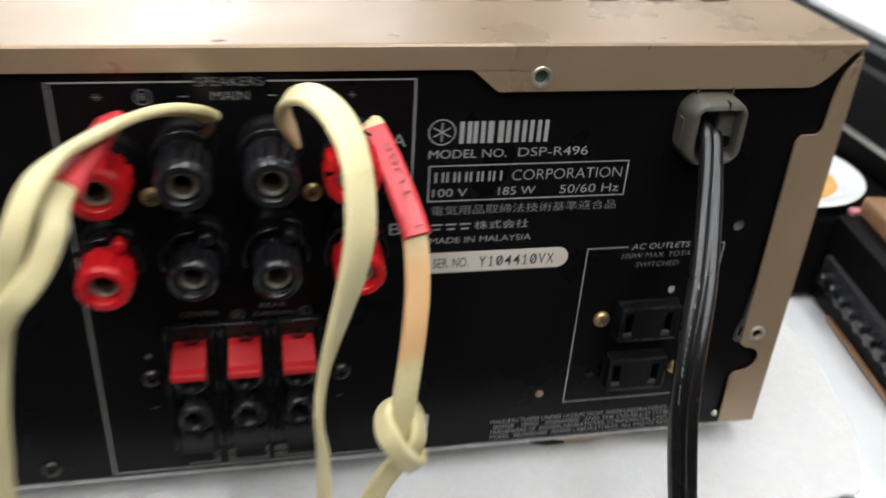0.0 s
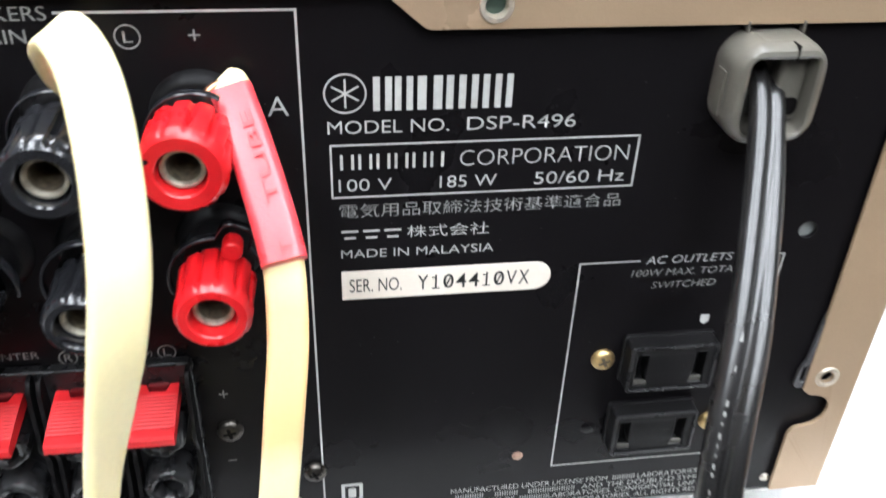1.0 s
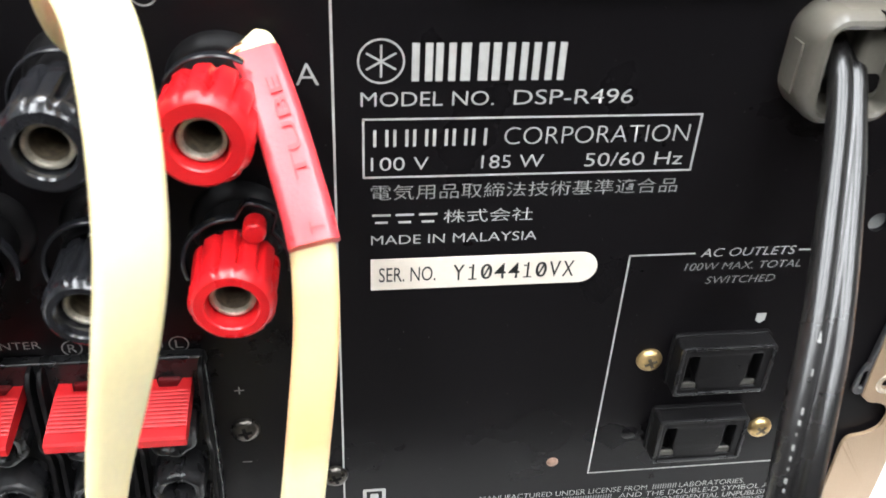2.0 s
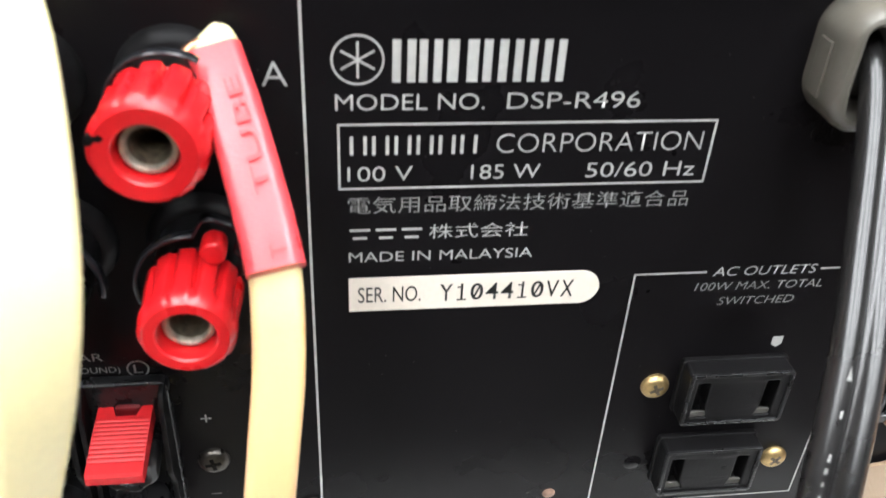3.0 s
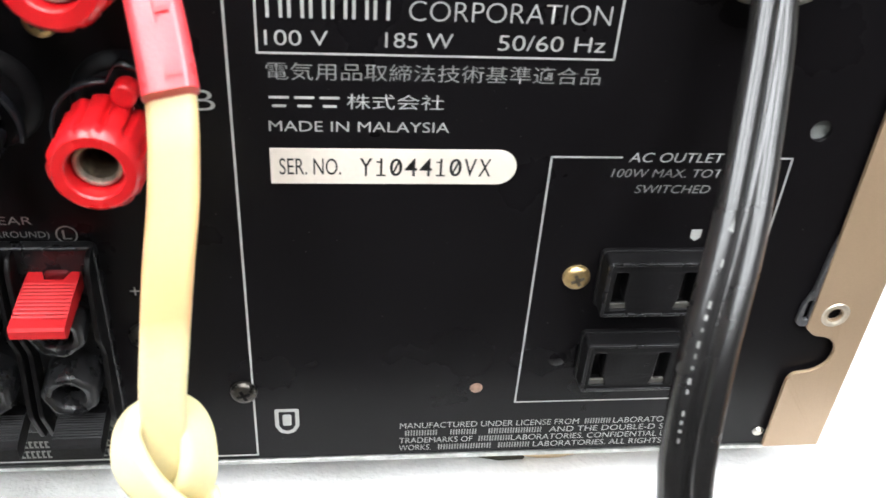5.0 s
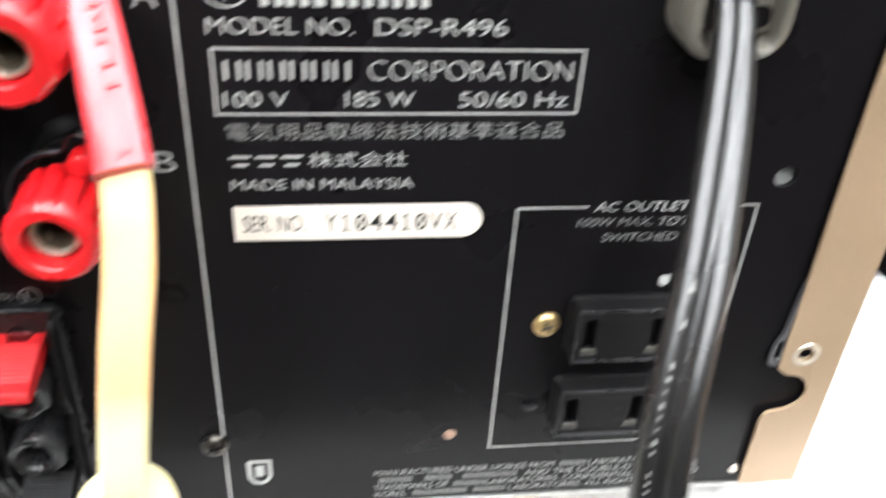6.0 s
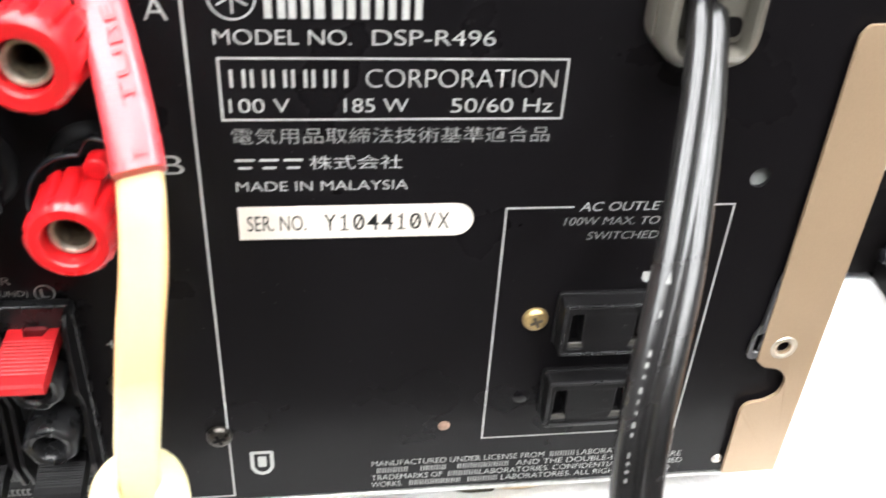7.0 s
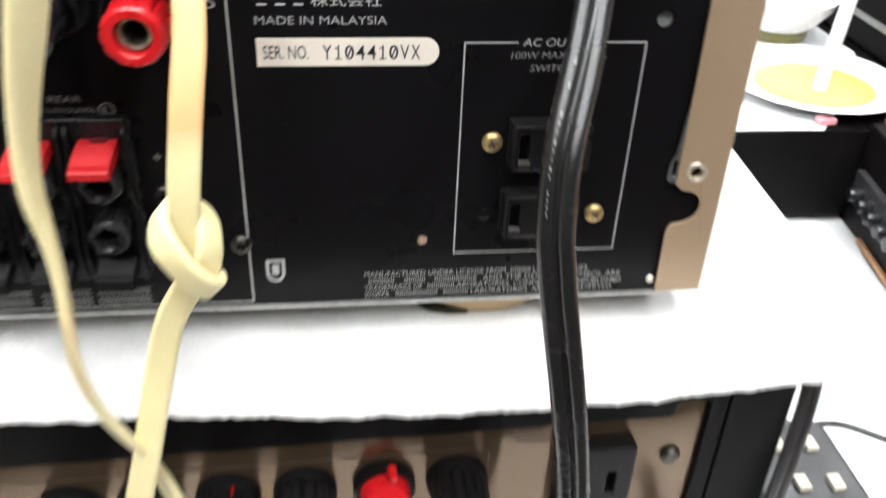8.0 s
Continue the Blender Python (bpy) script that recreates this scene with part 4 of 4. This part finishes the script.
# ---------------------------------------------------------------- speaker cables
def knotted_cable():
    c = thing("speaker_cable", (-20, -40, 0), "cream flat speaker cable with a red sleeve, tied in a knot", "speaker cable", "speaker cables")
    down = [(-17.0, -1.6, 129.0, -0.4, -0.7, 0.55), (-15.3, -4.4, 127.4, -0.07, -0.58, 0.75), (-12.4, -14, 121.6, -0.07, -0.58, 0.75), (-9.4, -24, 114.6, -0.07, -0.58, 0.75),
            (-8.2, -28.6, 108.5, 0.0, -0.9, 0.35), (-8.2, -34, 99, 0.05, -1, 0.1), (-9.2, -38.2, 90, 0.1, -1, 0.05), (-10.4, -40.6, 80, 0.1, -1, 0), (-11.6, -42, 70, 0, -1, 0)]
    knot = [(-12.0, -41.8, 62, 0, -1, 0), (-11.8, -41.2, 55.5, 0, -1, -0.1), (-9.2, -40.4, 50.4, 0.5, -0.7, -0.6), (-7.6, -43.0, 48.6, 0.75, -0.5, -0.7), (-9.0, -46.2, 50.6, 0.15, -1, -0.3), (-12.2, -47.2, 55.0, -0.2, -1, -0.1),
            (-15.8, -46.0, 60.6, -0.4, -0.9, 0.3), (-17.0, -42.6, 64.6, -0.8, -0.1, 0.6), (-15.0, -39.2, 66.4, -0.2, 0.7, 0.7), (-10.2, -38.6, 66.0, 0.3, 0.5, 0.8), (-8.0, -40.6, 62.4, 0.9, -0.4, 0.3),
            (-7.8, -43.2, 57.4, 0.7, -0.8, -0.1), (-9.8, -43.2, 52.2, 0.2, -1, -0.2), (-13.8, -42.4, 47.0, 0, -1, 0)]
    tail = [(-18.4, -42, 38, 0, -1, 0), (-22, -42.5, 25, 0, -1, 0), (-24.9, -44.5, 13, 0, -1, 0), (-27.4, -46.5, 2, 0, -1, 0), (-31.0, -47.5, -12.4, 0, -1, 0), (-36, -47, -40, 0.1, -1, 0), (-44, -44, -90, 0.1, -1, 0), (-52, -60, -140, 0, -0.9, 0.5), (-62, -100, -143.7, 0, 0, 1)]
    part("insulation", sweep(down + knot + tail, section_flat(6.5, 2.5), 10, grow=lambda t: min(1.0, 0.75 + 14 * t)), STAINED_CREAM, c, "cream vinyl insulation", angle=50)
    sleeve = [(-15.8, -3.8, 127.8, -0.07, -0.58, 0.75), (-12.4, -14, 121.6, -0.07, -0.58, 0.75), (-9.4, -24, 114.6, -0.07, -0.58, 0.75), (-8.0, -29.4, 110.4, -0.07, -0.58, 0.75)]
    sl = part("sleeve", sweep(sleeve, section_flat(7.3, 3.2), 12), SLEEVE, c, "red shrink sleeve with printed words", angle=50)
    pos, tan, side, face = frames_along(sleeve, 12)
    for word, u0, u1 in (("TUBE", 0.60, 0.16), ("T", 0.95, 0.85)):
        fresh = text_mesh(word)
        for v in fresh.verts:
            k = (u0 + (u1 - u0) * v.co.x) * (len(pos) - 1)
            i = min(int(k), len(pos) - 2)
            f = k - i
            a = pos[i] * (1 - f) + pos[i + 1] * f
            v.co = Vector(a + side[i] * ((0.5 - v.co.y) * 1.9 + 0.95) * SIDE + face[i] * 2.0)
        part("sleeve_text", fresh, material_dark_red(), sl, "dark printed word on the sleeve", smooth=False)
    part("strand", tube([(-16.6, -2.2, 128.2), (-18.4, -2.8, 128.0), (-20.2, -3.6, 126.4), (-21.2, -4.0, 124)], 0.9), COPPER, c, "bare copper strands")


SIDE = -1.0


def material_dark_red():
    return bpy.data.materials.get("sleeve_ink") or material("sleeve_ink", (0.30, 0.021, 0.028), 0.45)


def ribbon_cable():
    c = thing("speaker_cable", (-40, -50, 0), "cream flat speaker cable arching out of a black post", "speaker cable", "speaker cables")
    path = [(-36, -7.5, 128, -0.8, -0.4, 0.3), (-37.2, -10.5, 131.4, -0.8, -0.3, 0.4), (-38.8, -15, 137.5, -0.75, -0.2, 0.6), (-37.4, -21, 143.6, -0.5, -0.2, 0.85), (-33, -30, 147.4, -0.15, -0.4, 0.9), (-28.2, -41, 146.4, 0.1, -0.75, 0.65),
            (-25.5, -50.4, 140.5, 0.41, -0.87, 0.35), (-25.1, -56.2, 130, 0.36, -0.91, 0.12), (-26.6, -58.4, 120, 0.5, -0.86, 0), (-29, -58.3, 110, 0.72, -0.69, 0), (-31.5, -58, 100, 0.87, -0.48, 0), (-33.5, -57.6, 90, 0.96, -0.27, 0), (-34.3, -57.8, 80, 0.99, -0.09, 0),
            (-33.6, -57.1, 70, 0.98, 0.16, 0), (-33.3, -57.3, 60, 0.97, 0.22, 0), (-33.7, -57.3, 50, 0.97, 0.18, 0), (-34.3, -56.3, 40, 0.95, 0.28, 0), (-33.9, -54, 30, 0.88, 0.44, 0), (-32.4, -51.2, 20, 0.82, 0.57, 0), (-30.1, -46.3, 8.4, 0.76, 0.65, 0),
            (-27.8, -41.0, -3.6, 0.71, 0.7, 0), (-26.8, -35.8, -18, 0.61, 0.77, 0), (-21, -36, -44, 0.7, 0.7, 0), (-12, -42, -90, 0.3, 1, 0), (-10, -62, -140, 0, 0.9, -0.5), (-12, -100, -143.8, 0, 0, -1)]
    part("insulation", sweep(path, section_flat(7.2, 2.1), 10), RIBBON_CREAM, c, "cream vinyl insulation", angle=50)
    part("strand", tube([(-36.2, -8, 128.6), (-37.4, -6, 127.0), (-39.4, -4, 124.6)], 1.2), COPPER, c, "bare copper strands")


def left_cables():
    c = thing("speaker_cable", (-100, -60, 0), "cream twin speaker cable with a red sleeve on one core", "speaker cable", "speaker cables")
    a = [(-56.3, -5, 132.5, -0.2, 0.3, 0.9), (-59.3, -11, 136.6, -0.2, 0.3, 0.9), (-64.4, -17, 139.5, -0.2, 0.45, 0.88), (-70.1, -21, 140, -0.2, 0.45, 0.88), (-75.4, -27, 140.1, -0.25, 0.3, 0.9), (-79.8, -36, 140.7, -0.4, 0, 0.9), (-83.5, -46, 141.6, -0.6, -0.5, 0.6), (-86.7, -52, 139.3, -0.5, -0.8, 0.3),
         (-89.5, -56, 134.2, -0.3, -0.95, 0.1), (-91.7, -58, 128.7, -0.1, -1, 0), (-93.8, -58, 122.5, -0.1, -1, 0), (-96.3, -58, 113.4, -0.1, -1, 0), (-99.6, -57, 100.3, -0.1, -1, 0), (-102.1, -57, 86.9, -0.1, -1, 0), (-103.8, -56, 74.7, -0.1, -1, 0), (-105.5, -55, 61.4, -0.1, -1, 0),
         (-107, -54, 20, 0, -1, 0), (-109.7, -52, -60, 0, -1, 0), (-114, -62, -140, 0, -0.9, 0.5), (-118, -100, -143.6, 0, 0, 1)]
    part("insulation", sweep(a, section_flat(5.6, 2.6), 10), CREAM, c, "cream vinyl insulation", angle=50)
    b = [(-78.5, -10, 134.1, -0.3, -0.6, 0.7), (-79.1, -19, 135.1, -0.3, -0.65, 0.7), (-80.1, -30, 136.2, -0.3, -0.7, 0.6), (-82.3, -42, 136, -0.2, -0.9, 0.4), (-83, -47, 135.6, 0.1, -1, 0.2), (-84.1, -51, 133.4, 0.2, -1, 0.2),
         (-84.6, -55, 129.7, 0.3, -1, 0.3), (-87.3, -58, 124.2, 0.25, -1, 0.4), (-90.7, -60, 119.7, 0.1, -1, 0.4), (-93.9, -60, 116, 0, -1, 0.2), (-97.2, -59, 110.1, 0, -1, 0.1)]
    part("insulation", sweep(b, section_flat(5.4, 2.6), 10), CREAM, c, "cream vinyl insulation", angle=50)
    part("sleeve", sweep(b[:5], section_flat(7.4, 3.8), 12), SLEEVE, c, "red shrink sleeve", angle=50)
    part("strand", tube([(-56, -5, 132.6), (-56.6, -4, 129.5), (-58.5, -3.5, 127)], 1.1), COPPER, c, "bare copper strands")


knotted_cable()
ribbon_cable()
left_cables()


# ---------------------------------------------------------------- the amplifier underneath
def lower_amplifier():
    a = thing("lower_amplifier", (-80, 150, -145), "black-cased amplifier with a tan back panel under the foam sheet", "amplifier")
    part("case", box(-320, 157.5, -6, 330, -138, -1.75, 0.6), BLACK_CASE, a, "black painted steel case")
    panel = part("back_panel", plate([[(-310, -136), (130.6, -136), (130.6, -23.4), (120.4, -23.4), (119.4, -29.6), (-310, -29.6)]], -8.2, -6.4, 0.2), TAN_PANEL, a, "tan painted back panel")
    lip = [(-320, -1.9), (157.5, -1.9), (157.5, -138), (137.2, -138), (137.2, -10), (136, -10), (136, -138), (130.8, -138), (130.8, -23.0), (120, -23.0), (119, -29.2), (-320, -29.2)]
    part("case_lip", plate([lip], -10.5, -8.3, 0.3), BLACK_CASE, a)
    bm = bar(62.5, 62.9, -130, -40, y=-8.4)
    bm = bar(-100, 60, -38.4, -38.0, y=-8.4, bm=bm)
    bm = bar(72, 84, -38.4, -38.0, y=-8.4, bm=bm)
    part("printed_border", bm, BROWN_INK, panel, smooth=False)
    bm = bmesh.new()
    for x0, x1, z0, z1 in ((70, 80, -33.5, -32.5), (86, 104, -30.2, -29), (70, 82, -36.6, -35.8)):
        bm = bar(x0, x1, z0, z1, y=-8.4, bm=bm)
    part("small_print", bm, BROWN_INK, panel, smooth=False)
    screw_low = part("screw", lathe(122, -47.5, [(3.4, -8.2), (3.2, -9.4), (2.2, -10.4), (0, -10.5)], 24), DARK_STEEL, a, "dark screw head")
    part("outlet", plate([rounded(84, 108, -75, -36.5, 1.5), rounded(99.5, 102.5, -56, -47, 0.4)], -14.5, -8.2, 0.6), MATT_BLACK, a, "black mains outlet")
    for x, red in ((-60.5, 0), (-38.5, 0), (-16, 1), (6.7, 0), (30.5, 2), (53, 0)):
        p = part("binding_post", lathe(x, -50, [(0, -12), (9.0, -12), (9.5, -11), (9.6, -8.2)], 36), POST_BASE, a, "red speaker post with black collar" if red else "black speaker post")
        if red == 2:
            part("cap", lathe(x, -50, [(7.6, -12), (7.6, -15), (7.0, -17.4), (5.0, -18.6), (0, -19)], 36), RED_PLASTIC, p, "red plastic cap")
        else:
            part("cap", cap_mesh(x, -50, -30, -12, 8.9, turn=x), MATT_BLACK, p)
        if red:
            part("lug", lathe(x + 2, -40.8 if red == 2 else -43.6, [(0, -16.5), (1.3, -16), (1.5, -14.5), (1.5, -11.5)], 16), RED_PLASTIC, p, "red plastic lug")
    for x in (-260, 110):
        for y in (30, 290):
            part("foot", upright(x, y, [(0, -145), (17, -145), (18, -143), (18, -138), (0, -138)], 30), BLACK_PLASTIC, a)
    turn = Matrix.Translation((0.129, -0.011, 0)) @ Matrix.Rotation(radians(1.5), 4, "Z") @ Matrix.Translation((-0.129, 0.011, 0))
    a.matrix_basis = turn @ a.matrix_basis


lower_amplifier()


# ---------------------------------------------------------------- beside the amplifiers
def hanging_cord():
    c = thing("hanging_cord", (160, -10, -145), "black twin cord hanging beside the lower amplifier", "cable")
    path = [(165.5, 8, -7, 0, -0.6, 0.8), (164.5, 0, -10, 0, -1, 0.4), (163.4, -8, -22, 0, -1, 0), (160.5, -13, -55, 0, -1, 0), (157, -16, -100, 0, -1, 0), (150, -30, -139, 0, -0.9, 0.4), (160, -90, -141, 0, 0, 1)]
    part("cord", sweep(path, section_twin(1.75, 1.6), 8), material("grey_cord_vinyl", (0.024, 0.021, 0.021), 0.42), c, angle=60)
    t = thing("thin_cable", (262, 90, -145), "thin black cable lying on the white table", "cable")
    part("cable", tube([(168, 20, -30), (190, 50, -80), (215, 78, -120), (240, 92, -142), (262, 93, -143.5), (285, 78, -143.5), (320, 60, -143.5), (380, 20, -143.5)], 1.4), CORD, t)


hanging_cord()


def button_box():
    b = thing("button_box", (220, 45, -145), "dark grey plastic box with cream square buttons on the table", "control box")
    part("body", box(193, 242, -15, 82, -145, -128, 3, 3), GREY_FACE, b)
    for x, y in ((213, 67), (228, 66), (214, 44), (229, 43), (215, 21), (230, 20)):
        part("button", box(x - 2.9, x + 2.9, y - 4.2, y + 4.2, -129, -125.5, 0.8), CREAM_KEY, b, "cream square button")


button_box()


def black_box_unit():
    b = thing("black_unit", (300, 440, -145), "plain black equipment case standing on the table", "equipment case")
    part("case", box(170, 363, 283, 640, -140, -77, 1.5), BLACK_CASE, b)
    for x in (190, 345):
        for y in (300, 620):
            part("foot", upright(x, y, [(0, -145), (9, -145), (9, -140), (0, -140)], 20), MATT_BLACK, b)
    p = part("paper_sheet", flat([[(178, 286), (331, 284), (342, 298), (404, 372), (424, 420), (421, 540), (180, 530)]], -77, -76.2), PAPER, None, smooth=False)
    tagged(p, "loose white paper sheets on the black case", "paper")
    e = part("pink_eraser", box(329, 341, 288, 296, -75.8, -71, 1.5), PINK, None)
    tagged(e, "small pink rubber block on the paper", "eraser")


black_box_unit()


def dish_stand():
    d = thing("dish", (352, 350, -77), "white round dish with orange contents and an upright white rod", "dish")
    part("bowl", upright(352, 350, [(0, -75.6), (34, -76.15), (40, -75), (56, -69.6), (61, -67.8), (63.5, -67), (62.2, -66.3), (58, -67.6), (40, -72.3), (0, -73)], 64), CERAMIC, d)
    part("filling", upright(354, 346, [(0, -69.2), (30, -69.6), (39, -70.8), (42, -72.2)], 40), ORANGE, d, "orange contents")
    rod = upright(350, 334, [(0, -70), (5, -70), (4.8, -50), (4.6, 8), (3.4, 11), (0, 11.5)], 24)
    for v in rod.verts:
        v.co.x += 0.06 * (v.co.z + 70)
    part("rod", rod, CERAMIC, d, "upright white rod")
    b = thing("bowl", (375, 460, -77), "small white bowl with an olive foot behind the dish", "bowl")
    part("shell", upright(375, 460, [(0, -68), (24, -67.6), (31, -62), (40, -50), (43, -42), (41, -42), (29, -58), (0, -63)], 48), CERAMIC, b)
    part("foot_ring", upright(375, 460, [(18, -68.2), (24, -67.8), (25, -66.5), (25.5, -69), (24.5, -75), (22, -76.2), (18, -76.2)], 40), material("olive_glaze", (0.16, 0.15, 0.05), 0.3), b)


dish_stand()


def wood_unit():
    w = thing("wood_cased_unit", (500, 80, -145), "wood-topped tape unit with a knob panel", "tape unit")
    part("case", box(366, 640, -160, 282, -142, -71, 1.5), BLACK_CASE, w)
    part("wood_top", box(382, 640, -160, 284, -71, -56, 2.5), WOOD, w, "brown wood veneer top")
    part("knob_panel", box(361, 366, -150, 272, -122, -99, 1), GREY_FACE, w)
    for y in (258, 243, 228, 213, 198, 183, 168, 153):
        k = upright(0, 0, [(5.2, 0), (5.2, 5), (4.5, 8), (0, 8.3)], 20)
        for v in k.verts:
            v.co = Vector((361 - v.co.z, y + v.co.y, -110.5 + v.co.x))
        part("knob", k, BLACK_PLASTIC, w)
    part("brass_strip", box(363.5, 366, -150, 250, -141, -137.5, 0.4), WOOD, w)
    e = part("pink_eraser", box(377, 386, 285.5, 294, -77.2, -71.8, 1.5), PINK, None)
    tagged(e, "small pink rubber block beside the dish", "eraser")
    for y in (-140, 260):
        for x in (390, 620):
            part("foot", upright(x, y, [(0, -145), (9, -145), (9, -142), (0, -142)], 20), MATT_BLACK, w)
    m = Matrix.Translation((0.361, 0.282, 0)) @ Matrix.Rotation(radians(-8.4), 4, "Z") @ Matrix.Translation((-0.366, -0.282, 0))
    w.matrix_basis = m @ w.matrix_basis
    tagged(part("black_unit", box(363.5, 760, 284.5, 820, -145, -77.2, 1), BLACK_CASE, None), "plain black equipment case under the white dish", "equipment case")


wood_unit()


def far_units():
    f = thing("black_cabinet", (600, 560, -77), "black equipment cabinet stacked behind the white dish", "equipment case")
    part("case", box(432, 760, 300, 815, -75, 21, 2), BLACK_CASE, f)
    part("strip", box(429.6, 432.3, 302, 812, -54, -49.5, 0.5), ZINC, f, "pale metal trim strip")
    part("top_trim", box(430.4, 432.3, 302, 812, 14, 20.2, 0.5), CLIP_GREY, f, "dull grey trim along the top")
    part("door_gap", box(430.8, 432.3, 304, 810, -2, 3, 0.4), GREY_FACE, f)
    for y in (330, 780):
        for x in (450, 740):
            part("foot", upright(x, y, [(0, -77.2), (9, -77.2), (9, -75), (0, -75)], 20), MATT_BLACK, f)
    p = part("paper_sheet", box(440, 750, 310, 800, 21, 27, 1), PAPER, None)
    tagged(p, "white papers lying on the black cabinet", "paper")


far_units()
